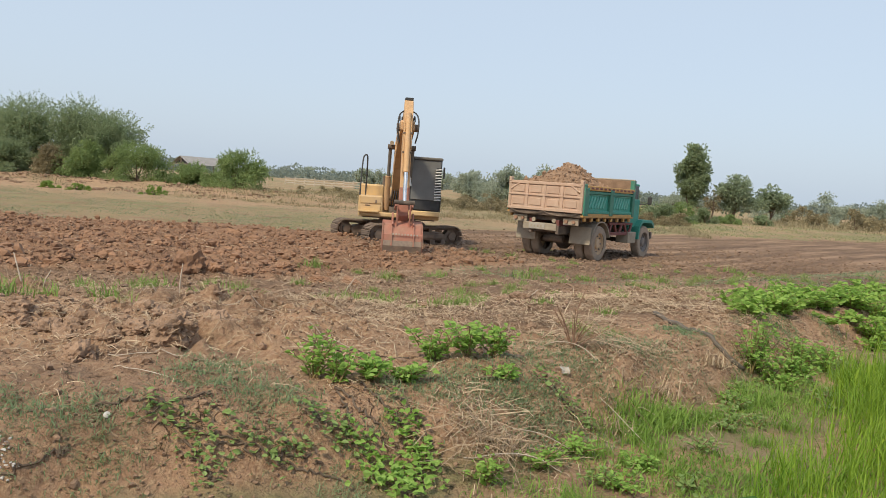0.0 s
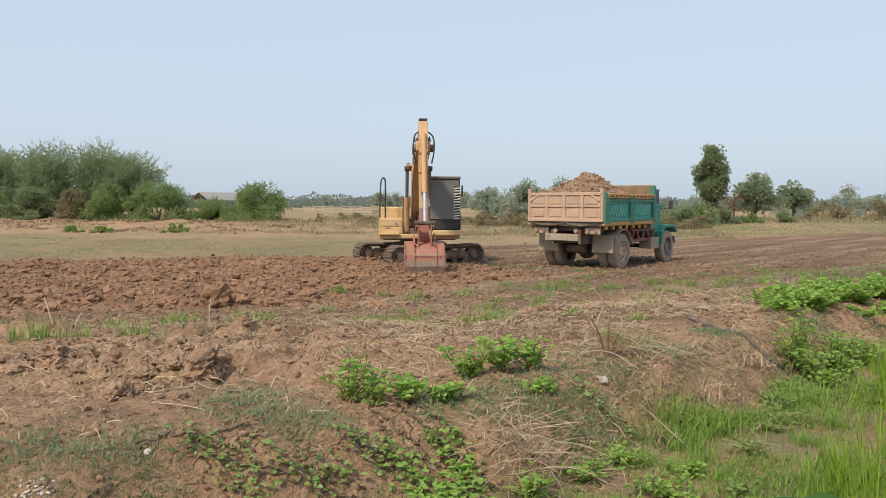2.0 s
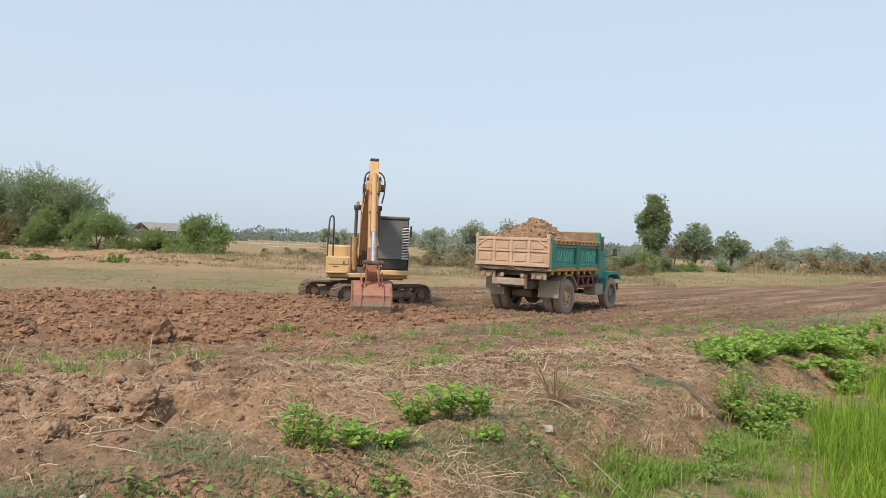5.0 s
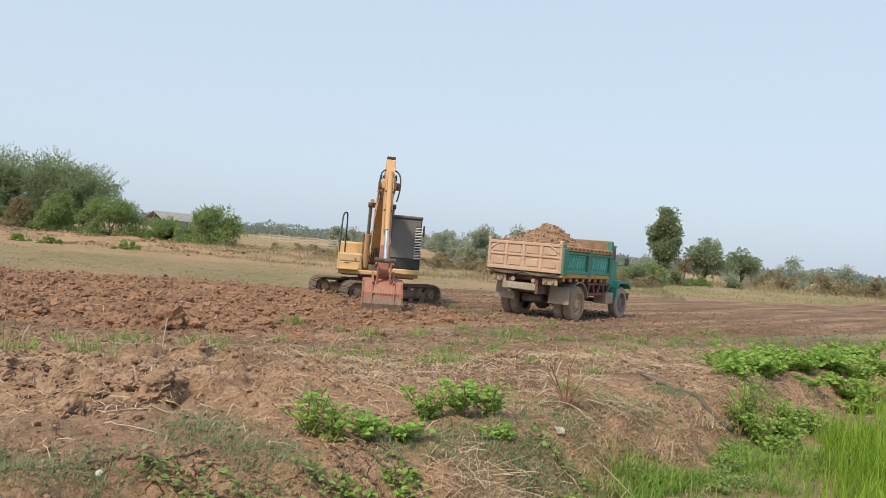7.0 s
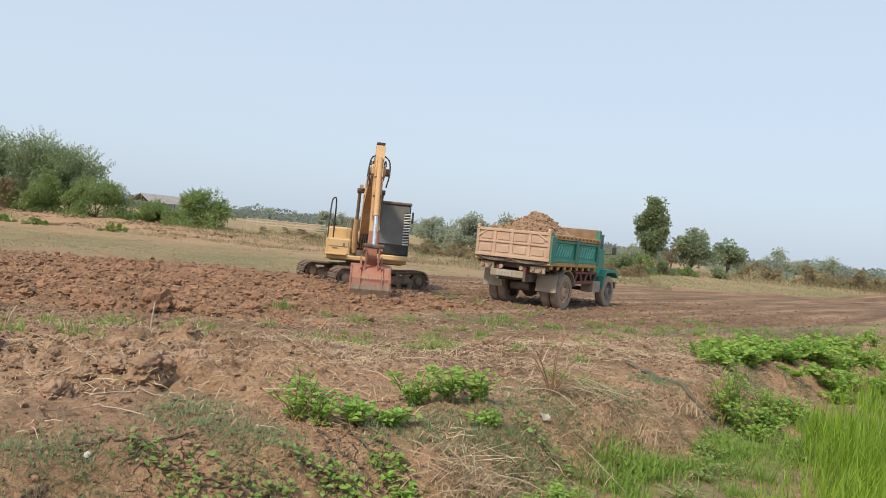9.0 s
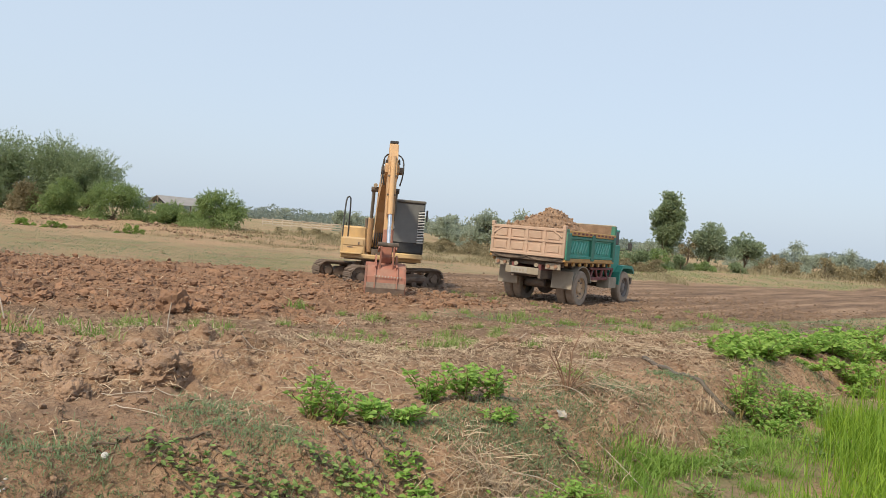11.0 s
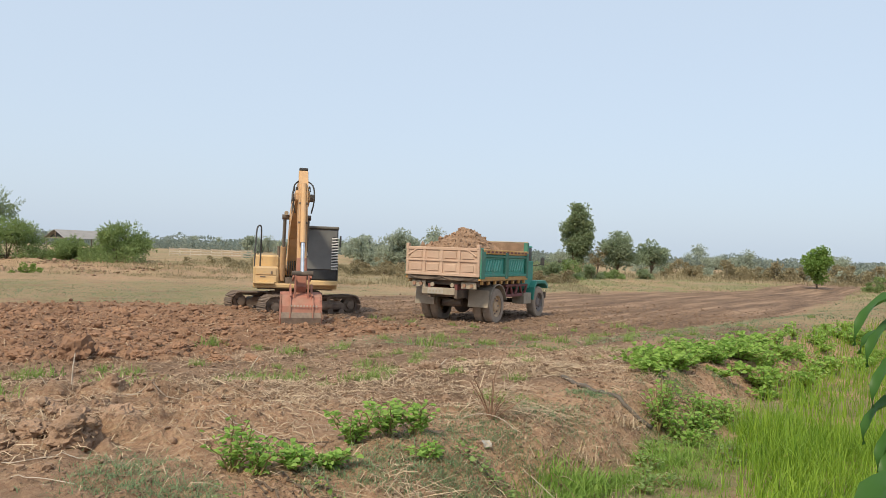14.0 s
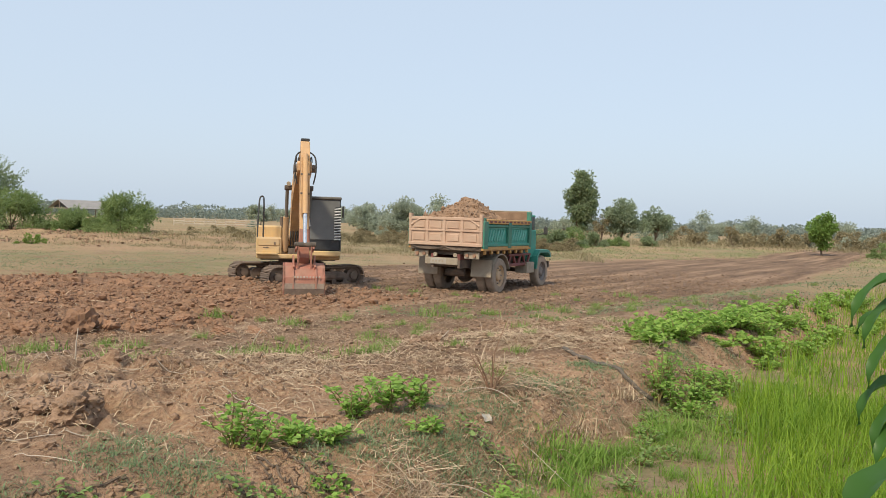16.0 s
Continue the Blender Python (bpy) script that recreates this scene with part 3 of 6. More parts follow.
        for c in (-0.37, 1.30):
            for i in range(6):
                bx("slat", M["aqua"], t, (s * (half - 0.03), c - 0.45 + i * 0.18, 1.69), (0.035, 0.085, 0.36), (-28, 0, 0), 0.008, "pale slanted pressed slat")
            bx("panel_edge", M["aqua"], t, (s * (half - 0.03), c, 1.895), (0.03, 1.15, 0.03), bev=0.006)
        # maroon side frame between the axles
        if s == 1:
            bx("side_frame_rail", M["maroon"], t, (1.06, 1.55, 1.10), (0.07, 1.75, 0.07), label="maroon side guard rail")
            bx("side_frame_rail", M["maroon"], t, (1.06, 1.55, 0.80), (0.07, 1.75, 0.09), label="maroon side guard rail")
            for i, y in enumerate((0.80, 1.17, 1.55, 1.92, 2.3)):
                bx("side_frame_brace", M["maroon"], t, (1.06, y, 0.95), (0.06, 0.09, 0.34), (30 if i % 2 else -30, 0, 0))
            bx("tool_box", M["flap"], t, (0.95, 2.30, 0.68), (0.40, 0.6, 0.34))
        else:
            bx("fuel_tank", M["under"], t, (-0.95, 1.5, 0.85), (0.45, 1.0, 0.45), bev=0.08)
    part("spare_wheel", rod(bmesh.new(), (0.15, 1.2, 0.62), (0.15, 1.2, 0.84), 0.42, seg=24), M["tyre"], t)
    # headboard, higher than the sides, bare and dusty inside
    bx("headboard", M["load"], t, (0, y1 - 0.02, 1.85), (2 * half - 0.14, 0.05, 1.12), label="soil-caked inside of the headboard")
    bx("headboard_sheet", M["teald"], t, (0, y1 + 0.02, 1.85), (2 * half - 0.02, 0.03, 1.14))
    for s in (-1, 1):
        bx("headboard_post", M["teald"], t, (s * (half - 0.06), y1 + 0.02, 1.87), (0.14, 0.14, 1.10))
    bx("headboard_cap", M["flap"], t, (0, y1 + 0.02, 2.43), (2 * half - 0.02, 0.07, 0.04))
    # tailgate
    g = bx("tailgate", M["gate"], t, (0, y0, 1.78), (2 * half, 0.05, 0.78), label="dusty pink pressed-steel tailgate")
    yb = y0 - 0.04
    for z in (1.41, 1.79, 2.13):
        bx("tailgate_rib", M["gate"], g, (0, yb, z), (2 * half, 0.035, 0.085 if z != 1.79 else 0.05))
    for x in (-half + 0.05, -0.57, -0.02, 0.53, half - 0.05):
        bx("tailgate_rib", M["gate"], g, (x, yb + 0.004, 1.77), (0.09, 0.035, 0.66))
    for x, k in ((-0.83, -1), (0.81, 1)):
        bx("tailgate_brace", M["gate"], g, (x + k * 0.12, yb, 2.02), (0.34, 0.045, 0.05), (0, 32 * k, 0))
    for x in (-0.83, -0.29, 0.26, 0.81):
        for z in (1.60, 1.955):
            bx("pressed_panel", M["gate"], g, (x, y0 - 0.030, z), (0.36, 0.03, 0.20), bev=0.012)
    for s in (-1, 1):
        bx("hinge_ear", M["gate"], t, (s * (half - 0.05), y0 - 0.01, 2.20), (0.09, 0.12, 0.13))
        bx("corner_post", M["teald"], t, (s * (half - 0.02), y0 + 0.10, 1.75), (0.07, 0.14, 0.86))
    bx("tailgate_lip", M["under"], t, (0, y0 + 0.03, 1.30), (2 * half - 0.1, 0.08, 0.11))
    bm = bmesh.new()
    pts = [(-1.05 + i * 0.105, y0 - 0.05, 1.36 - 0.10 * (1 - ((i % 10) / 5 - 1) ** 2)) for i in range(21)]
    tube(bm, pts, 0.012, 6)
    part("chain", bm, M["under"], t, "slack dark chain")
    # cab
    cab = bx("cab", M["teal"], t, (0, 3.30 + F, 1.42), (1.90, 0.95, 0.95), bev=0.06, label="teal cab body")
    bx("cab_roof", M["teal"], t, (0, 3.28 + F, 2.30), (1.84, 1.05, 0.08), bev=0.03)
    for s in (-1, 1):
        bx("pillar", M["teald"], t, (s * 0.90, 2.84 + F, 2.05), (0.07, 0.09, 0.52))
        bx("pillar", M["teald"], t, (s * 0.88, 3.74 + F, 2.05), (0.06, 0.07, 0.54), (12, 0, 0))
        d = bx("door", M["teal"], t, (s * 0.965, 3.36 + F, 1.42), (0.03, 0.76, 0.86), label="teal cab door")
        bx("door_handle", M["dark"], d, (s * 0.99, 3.08 + F, 1.62), (0.03, 0.14, 0.03))
        bx("side_window", M["glass"], t, (s * 0.92, 3.32 + F, 2.06), (0.015, 0.78, 0.44), bev=0.004)
        # front mudguard: flat-topped arch
        bm = bmesh.new()
        pr = [(3.38, 0.62), (3.44, 1.02), (3.66, 1.22), (4.45, 1.22), (4.68, 1.10), (4.72, 0.98), (4.66, 0.96), (4.60, 1.04), (4.42, 1.13), (3.70, 1.13), (3.52, 0.98), (3.46, 0.62)]
        prism(bm, [(a + F, b) for a, b in pr], s * 0.62, s * 1.16)
        part("front_mudguard", bm, M["teal"], t, "teal flat front mudguard")
        tube(bm := bmesh.new(), [(s * 0.95, 3.80 + F, 1.7), (s * 1.22, 3.95 + F, 1.75), (s * 1.22, 3.95 + F, 2.0)], 0.014, 6)
        mi = part("mirror_arm", bm, M["dark"], t)
        bx("mirror", M["dark"], mi, (s * 1.22, 3.95 + F, 1.84), (0.13, 0.05, 0.24), label="black wing mirror")
        bx("cab_step", M["under"], t, (s * 0.92, 3.25 + F, 0.78), (0.30, 0.5, 0.05))
    bx("windscreen", M["glass"], t, (0, 3.78 + F, 2.05), (1.70, 0.015, 0.46), (12, 0, 0), 0.004)
    bx("rear_window", M["glass"], t, (0, 2.81 + F, 2.05), (1.20, 0.015, 0.36), bev=0.004)
    bx("bonnet", M["teal"], t, (0, 4.22 + F, 1.32), (1.15, 1.0, 0.50), bev=0.12, label="teal bonnet")
    bx("grille", M["dark"], t, (0, 4.74 + F, 1.18), (1.0, 0.05, 0.55))
    bx("front_bumper", M["under"], t, (0, 4.78 + F, 0.72), (2.1, 0.12, 0.22))
    return t


def build_load(m):
    """The heap of soil in the truck's box."""
    xs, ys = np.linspace(-1.1, 1.1, 60), np.linspace(-1.30, 2.08, 90)
    X, Y = np.meshgrid(xs, ys)
    ex = np.clip(1 - (np.abs(X) / 1.1) ** 2.2, 0, 1)
    hump = 0.66 * np.exp(-((Y - 0.1) / 0.85) ** 2 - ((X - 0.05) / 0.7) ** 2) + 0.12 * np.exp(-((Y + 0.9) / 0.5) ** 2)
    Z = 1.93 + 0.10 * ex + hump * (0.6 + 0.4 * ex) - 0.28 * sm(0.9, 1.9, Y)
    Z = Z + 0.17 * np.abs(fbm(X * 3 + 5, Y * 3, 81)) + 0.12 * np.abs(fbm(X * 8, Y * 8, 82))
    k, n = X.shape[1], X.shape[0]
    v = np.stack([X, Y, Z], -1).reshape(-1, 3)
    vb = v.copy()
    vb[:, 2] = 1.32
    i, j = np.meshgrid(np.arange(n - 1), np.arange(k - 1), indexing="ij")
    a = (i * k + j).ravel()
    f = np.stack([a, a + 1, a + k + 1, a + k], -1)
    N = len(v)
    rim = [q * k for q in range(n)] + [(n - 1) * k + q for q in range(1, k)] + [q * k + k - 1 for q in range(n - 2, -1, -1)] + list(range(k - 2, 0, -1))
    rim = np.array(rim)
    nx = np.roll(rim, -1)
    f = np.vstack([f, np.stack([rim, nx, nx + N, rim + N], -1)])
    ob = quads("soil_load", np.vstack([v, vb]), f, M["load"], smooth=False)
    ob.matrix_basis = m
    r2 = np.random.default_rng(5)
    n = 900
    pick = v[r2.integers(0, len(v), n)]
    bm = bmesh.new()
    bmesh.ops.create_icosphere(bm, subdivisions=1, radius=1)
    bv = np.array([q.co[:] for q in bm.verts])
    bf = np.array([[q.index for q in fc.verts] for fc in bm.faces])
    bm.free()
    size = np.clip(r2.lognormal(-3.55, 0.5, n), 0.015, 0.09)
    w = bv[None] * (1 + r2.normal(size=(n, len(bv), 1)) * 0.25) * r2.uniform(0.6, 1.3, (n, 1, 3)) * size[:, None, None] + (pick + np.array([0, 0, 0.01]))[:, None]
    tagged(quads("loose_soil", w.reshape(-1, 3), (bf[None] + (np.arange(n) * len(bv))[:, None, None]).reshape(-1, 3), M["load"], ob), kind="stuff")
    tagged(ob, "heaped red-brown soil load in the truck box", "soil")
    return ob


TRUCK = pose(-0.72, 24.36, -0.05, 0, 0, -23.5)
truck = build_truck(TRUCK)
load = build_load(TRUCK)


# ---- excavator: x to the machine's right, y forward, origin under the slew ring ----
def build_excavator(m):
    t = thing("excavator", m, "worn yellow tracked excavator, dusty, with faded red bucket", "excavator")
    turn = Matrix.Rotation(radians(-63.0), 4, "Z")

    def low(ob):
        ob.matrix_basis = turn
        return ob

    shoe = None
    for s in (-1, 1):
        xc = s * 1.07
        # loop of shoes round idler and sprocket
        yr, rr, zc = 1.34, 0.275, 0.40
        per = 4 * yr + 2 * math.pi * rr
        n = 44
        for i in range(n):
            d = per * i / n
            if d < 2 * yr:
                p, a = (-yr + d, zc + rr - 0.03 * math.sin(math.pi * d / (2 * yr))), 0
            elif d < 2 * yr + math.pi * rr:
                a = (d - 2 * yr) / rr
                p = (yr + math.sin(a) * rr, zc + math.cos(a) * rr)
            elif d < 4 * yr + math.pi * rr:
                a = math.pi
                p = (yr - (d - 2 * yr - math.pi * rr), zc - rr)
            else:
                a = math.pi + (d - 4 * yr - math.pi * rr) / rr
                p = (-yr + math.sin(a) * rr, zc + math.cos(a) * rr)
            if shoe is None:
                bm = bmesh.new()
                box(bm, (0, 0, 0.02), (0.50, 0.155, 0.022), bev=0)
                for gy in (-0.055, 0.0, 0.055):
                    box(bm, (0, gy, 0.045), (0.50, 0.016, 0.03), bev=0)
                box(bm, (-0.07, 0, -0.03), (0.03, 0.16, 0.07), bev=0)
                box(bm, (0.07, 0, -0.03), (0.03, 0.16, 0.07), bev=0)
                shoe = part("track_shoe", bm, M["steel"], t)
                ob = shoe
            else:
                ob = new("track_shoe", shoe.data)
                ob.parent = t
            ob.matrix_basis = turn @ Matrix.Translation((xc, p[0], p[1])) @ Matrix.Rotation(-a, 4, "X")
        low(part("track_frame", prism(bmesh.new(), [(-1.1, 0.28), (1.1, 0.28), (1.1, 0.44), (0.9, 0.54), (-0.9, 0.54), (-1.1, 0.44)], xc - 0.16, xc + 0.16, 0.015), M["steel"], t, "muddy track frame"))
        low(bx("frame_guard", M["steel"], t, (xc + s * 0.19, 0.0, 0.40), (0.05, 1.9, 0.13)))
        for y, r, nm in ((-1.30, 0.21, "idler"), (1.30, 0.22, "sprocket")):
            bm = rod(bmesh.new(), (xc - 0.1, y, 0.41), (xc + 0.1, y, 0.41), r, seg=22)
            rod(bm, (xc - 0.2, y, 0.41), (xc + 0.2, y, 0.41), r * 0.55, seg=16)
            low(part(nm, bm, M["steel"], t))
        for i in range(6):
            y = -1.0 + i * 0.4
            low(part("roller", rod(bmesh.new(), (xc - 0.18, y, 0.23), (xc + 0.18, y, 0.23), 0.085, seg=14), M["steel"], t))
        for y in (-0.5, 0.5):
            low(part("top_roller", rod(bmesh.new(), (xc - 0.18, y, 0.58), (xc + 0.18, y, 0.58), 0.06, seg=12), M["steel"], t))
        for y in (-0.5, 0.5):
            low(bx("cross_leg", M["steel"], t, (s * 0.55, y * 0.9, 0.55), (0.8, 0.34, 0.26), (0, s * 14, -s * y * 50), 0.03))
        for i in range(5):
            yy = rng.uniform(-1.0, 1.0)
            bm = bmesh.new()
            bmesh.ops.create_icosphere(bm, subdivisions=1, radius=rng.uniform(0.06, 0.13), matrix=Matrix.Translation((xc + s * 0.10, yy, 0.57)) @ Matrix.Diagonal((1.2, 1.6, 0.6, 1)))
            low(part("caked_mud", bm, M["clod"], t, "lump of caked soil"))
    low(bx("car_body", M["steel"], t, (0, 0, 0.62), (1.1, 1.2, 0.30), bev=0.06))
    part("slew_ring", rod(bmesh.new(), (0, 0, 0.72), (0, 0, 0.92), 0.55, seg=32), M["under"], t)
    # upper deck
    bx("deck", M["yellow"], t, (0, -0.25, 0.98), (2.45, 2.9, 0.14), bev=0.03)
    bx("deck_skirt", M["under"], t, (0, -0.25, 0.90), (2.2, 2.6, 0.06))
    cw = bmesh.new()
    n = 14
    prof = [(-1.22, -1.25), (1.22, -1.25)] + [(1.22 * math.cos(radians(a)), -1.55 - 0.50 * math.sin(radians(a))) for a in range(0, 181, 15)]
    lowv = [cw.verts.new((x, y, 0.92)) for x, y in prof]
    top = [cw.verts.new((x * 0.985, y + (0.06 if y < -1.3 else 0), 1.78)) for x, y in prof]
    cw.faces.new(lowv[::-1]), cw.faces.new(top)
    for i in range(len(prof)):
        k = (i + 1) % len(prof)
        cw.faces.new((lowv[i], lowv[k], top[k], top[i]))
    bmesh.ops.bevel(cw, geom=[e for e in cw.edges if abs(e.verts[0].co.z - e.verts[1].co.z) < 0.01], offset=0.05, segments=2, affect="EDGES")
    c = part("counterweight", cw, M["cabgrey"], t, "rounded grey counterweight")
    bx("stripe", M["dark"], c, (-1.225, -1.45, 1.42), (0.012, 0.36, 0.30), bev=0)
    bx("engine_hood", M["yellow"], t, (0.10, -0.92, 1.52), (2.15, 0.80, 0.55), bev=0.06, label="dusty yellow engine cover")
    sp = bx("side_door", M["dark"], t, (-1.215, -0.75, 1.36), (0.03, 1.0, 0.60), label="dark side door with pale marks")
    bx("side_body", M["yellow"], t, (-0.75, -0.75, 1.36), (0.92, 1.02, 0.64), bev=0.03)
    for i, (w, z) in enumerate(((0.34, 1.42), (0.22, 1.27))):
        bx("mark", M["white"], sp, (-1.234, -0.80 + i * 0.1, z), (0.006, w, 0.09), bev=0)
    # fuel tank and tool box on the machine's right
    tb = bx("tool_box", M["yellow"], t, (0.86, 0.55, 1.28), (0.74, 1.15, 0.50), bev=0.035, label="dusty yellow front tool box")
    bx("fuel_tank", M["yellow"], t, (0.84, -0.28, 1.45), (0.78, 0.62, 0.84), bev=0.05, label="dusty yellow fuel tank")
    bx("box_lid", M["yellow"], tb, (0.86, 1.135, 1.40), (0.60, 0.02, 0.20), bev=0.008)
    bx("box_lid", M["yellow"], tb, (0.86, 1.135, 1.17), (0.60, 0.02, 0.18), bev=0.008)
    bx("latch", M["under"], tb, (0.70, 1.15, 1.36), (0.05, 0.02, 0.09), bev=0.004)
    bx("latch", M["under"], tb, (0.95, 1.15, 1.24), (0.16, 0.015, 0.03), bev=0.003)
    bx("step_plate", M["yellow"], t, (0.92, 1.20, 1.06), (0.62, 0.26, 0.05))
    # handrail
    bm = bmesh.new()
    tube(bm, [(1.20, 0.95, 1.10), (1.20, 0.86, 1.75), (1.17, 0.66, 2.60), (1.13, 0.60, 2.74), (1.06, 0.56, 2.76), (1.02, 0.52, 2.68), (1.03, 0.50, 1.52)], 0.024, 8)
    tube(bm, [(1.10, 0.18, 1.95), (1.10, -0.10, 1.95), (1.10, -0.14, 1.85)], 0.018, 8)
    part("handrail", bm, M["dark"], t, "bent dark tube handrail")
    part("exhaust_pipe", rod(bmesh.new(), (0.45, -0.95, 1.78), (0.45, -0.95, 2.15), 0.05), M["under"], t)
    # cab on the machine's left
    x0, x1, yf, yb2, zb, zt = -1.20, -0.27, 1.42, -0.10, 1.06, 2.74
    cb = bx("cab_base", M["yellow"], t, ((x0 + x1) / 2, 0.66, 1.10), (x1 - x0 + 0.02, 1.62, 0.16), bev=0.03, label="yellow cab sill")
    cab = bx("cab_lower", M["dark"], t, ((x0 + x1) / 2, 0.62, 1.38), (x1 - x0, 1.45, 0.46), bev=0.03, label="dark lower cab panel")
    roof = bx("cab_roof", M["cabgrey"], t, ((x0 + x1) / 2, 0.64, zt), (x1 - x0 + 0.03, 1.55, 0.09), bev=0.035, label="grey cab roof")
    for x in (x0 + 0.035, x1 - 0.035):
        for y, lean in ((yf - 0.10, 4), (0.62, 0), (yb2 + 0.05, 0)):
            bx("cab_pillar", M["dark"], cab, (x, y, 2.15), (0.07, 0.08 if y > 0 else 0.16, 1.14), (lean, 0, 0))
    bx("rear_panel", M["dark"], cab, ((x0 + x1) / 2, yb2, 2.1), (x1 - x0 - 0.1, 0.03, 1.1))
    bx("windscreen_guard", M["mesh"], t, ((x0 + x1) / 2, yf - 0.02, 2.10), (x1 - x0 - 0.06, 0.03, 1.18), (4, 0, 0), 0.01, "dusty grey mesh guard over the windscreen")
    bx("lower_screen", M["dark"], t, ((x0 + x1) / 2, yf - 0.01, 1.38), (x1 - x0 - 0.06, 0.04, 0.34))
    for i in range(5):
        part("guard_bolt", rod(bmesh.new(), (x0 + 0.18 + i * 0.14, yf, 1.53), (x0 + 0.18 + i * 0.14, yf + 0.025, 1.53), 0.014, seg=8), M["cabgrey"], t)
    for x in (x0 + 0.012, x1 - 0.012):
        bx("side_window", M["glass"], cab, (x, 0.98, 2.12), (0.012, 0.60, 0.95), bev=0.004)
        bx("side_window", M["glass"], cab, (x, 0.28, 2.12), (0.012, 0.52, 0.95), bev=0.004)
    dr = bx("cab_door", M["cabgrey"], cab, (x0 - 0.012, 0.98, 1.46), (0.03, 0.72, 0.55), label="grey cab door")
    bx("door_handle", M["under"], dr, (x0 - 0.035, 0.72, 1.62), (0.02, 0.12, 0.04))
    # pale spiral strip hanging on the cab corner
    for i in range(12):
        bx("strip_fold", M["white"], t, (x0 + 0.10, yf + 0.04, 1.53 + i * 0.082), (0.20, 0.035, 0.036), (0, 9 if i % 2 else 3, 0), 0.01, "white fold of a hanging strip")
    bx("strip_backing", M["dark"], t, (x0 + 0.10, yf + 0.015, 1.98), (0.14, 0.02, 1.02))
    bx("side_mirror", M["dark"], t, (x0 - 0.06, yf - 0.02, 2.35), (0.05, 0.10, 0.34), bev=0.02)
    bx("white_bar", M["white"], t, (x1 + 0.03, yf + 0.02, 2.12), (0.06, 0.03, 0.46), (0, 12, 0), 0.012, "white plastic bar on the pillar")
    # boom
    xb = 0.06
    up = lambda z: float(np.interp(z, (0.0, 1.5, 3.15, 3.7, 4.42), (0.0, 1.5, 3.0, 3.42, 4.14)))
    dn = lambda z: float(np.interp(z, (0.0, 1.22, 1.7, 3.7, 4.42), (-0.1, 1.02, 1.46, 3.42, 4.14)))
    rise = lambda prof, g: [(a, g(b)) for a, b in prof]
    bprof = [(0.22, 1.42), (0.52, 1.30), (0.85, 1.80), (1.35, 2.45), (1.90, 2.82), (2.9, 3.20), (4.02, 3.50), (4.30, 3.60), (4.28, 3.84), (4.05, 3.90), (2.9, 3.78), (1.95, 3.62), (1.40, 3.42), (0.95, 3.02), (0.50, 2.30)]
    bo = part("boom", prism(bmesh.new(), rise(bprof, up), xb - 0.185, xb + 0.185, 0.02), M["boom"], t, "bent orange-yellow boom")
    bx("boom_badge", M["dark"], bo, (xb - 0.189, 2.75, 3.22), (0.008, 0.62, 0.24), (8, 0, 0), 0)
    bx("boom_badge", M["dark"], bo, (xb + 0.189, 2.75, 3.22), (0.008, 0.62, 0.24), (8, 0, 0), 0)
    part("boom_foot_pin", rod(bmesh.new(), (xb - 0.32, 0.40, 1.50), (xb + 0.32, 0.40, 1.50), 0.09), M["under"], t)
    bx("boom_bracket", M["yellow"], t, (xb - 0.27, 0.40, 1.28), (0.06, 0.55, 0.55))
    bx("boom_bracket", M["yellow"], t, (xb + 0.27, 0.40, 1.28), (0.06, 0.55, 0.55))
    for s in (-1, 1):
        x = xb + s * 0.33
        cyl = part("boom_cylinder", rod(bmesh.new(), (x, 0.95, 1.15), (x, 1.32, 2.15), 0.085, seg=16), M["boom"], t)
        part("piston_rod", rod(bmesh.new(), (x, 1.32, 2.15), (x, 1.66, 2.98), 0.05, seg=12), M["cabgrey"], cyl)
        part("pin", rod(bmesh.new(), (xb + s * 0.2, 1.66, 3.0), (x + s * 0.08, 1.66, 3.0), 0.075), M["under"], cyl)
    part("knee_lamp", rod(bmesh.new(), (xb + 0.30, 1.72, 3.12), (xb + 0.30, 1.81, 3.11), 0.06, seg=16), M["flap"], t, "round work lamp")
    # hoses and valve cluster at the boom's foot
    for i in range(6):
        x = xb - 0.18 + i * 0.07
        bm = bmesh.new()
        tube(bm, [(x, 0.78, 1.05), (x, 1.02, 1.22), (x, 1.0, 1.45), (x, 0.82, 1.72)], 0.018, 6)
        part("hose", bm, M["black"], t)
    bx("valve_block", M["under"], t, (xb, 0.88, 1.12), (0.48, 0.35, 0.22))
    # stick
    sprof = [(4.05, 4.42), (4.32, 4.38), (4.48, 4.0), (4.60, 3.5), (4.98, 1.36), (4.86, 1.22), (4.70, 1.26), (4.28, 2.9), (3.98, 3.45), (3.92, 3.72)]
    st = part("stick", prism(bmesh.new(), rise(sprof, dn), xb - 0.115, xb + 0.115, 0.02), M["boom"], t, "orange-yellow dipper stick")
    end = [(4.81, 2.12), (4.86, 2.12), (4.99, 1.36), (4.87, 1.20), (4.68, 1.24), (4.56, 1.75)]
    part("stick_end", prism(bmesh.new(), rise(end, dn), xb - 0.13, xb + 0.13, 0.015), M["red"], st, "red-painted lower end of the stick")
    bx("stick_cap", M["dark"], st, (xb, 4.18, 4.15), (0.22, 0.2, 0.07))
    part("stick_pin", rod(bmesh.new(), (xb - 0.28, 4.14, 3.42), (xb + 0.28, 4.14, 3.42), 0.10), M["under"], st)
    cyl = part("stick_cylinder", rod(bmesh.new(), (xb, 1.95, 3.60), (xb, 3.25, 3.90), 0.09, seg=16), M["boom"], t)
    part("piston_rod", rod(bmesh.new(), (xb, 3.25, 3.90), (xb, 4.16, 4.10), 0.05), M["dark"], cyl)
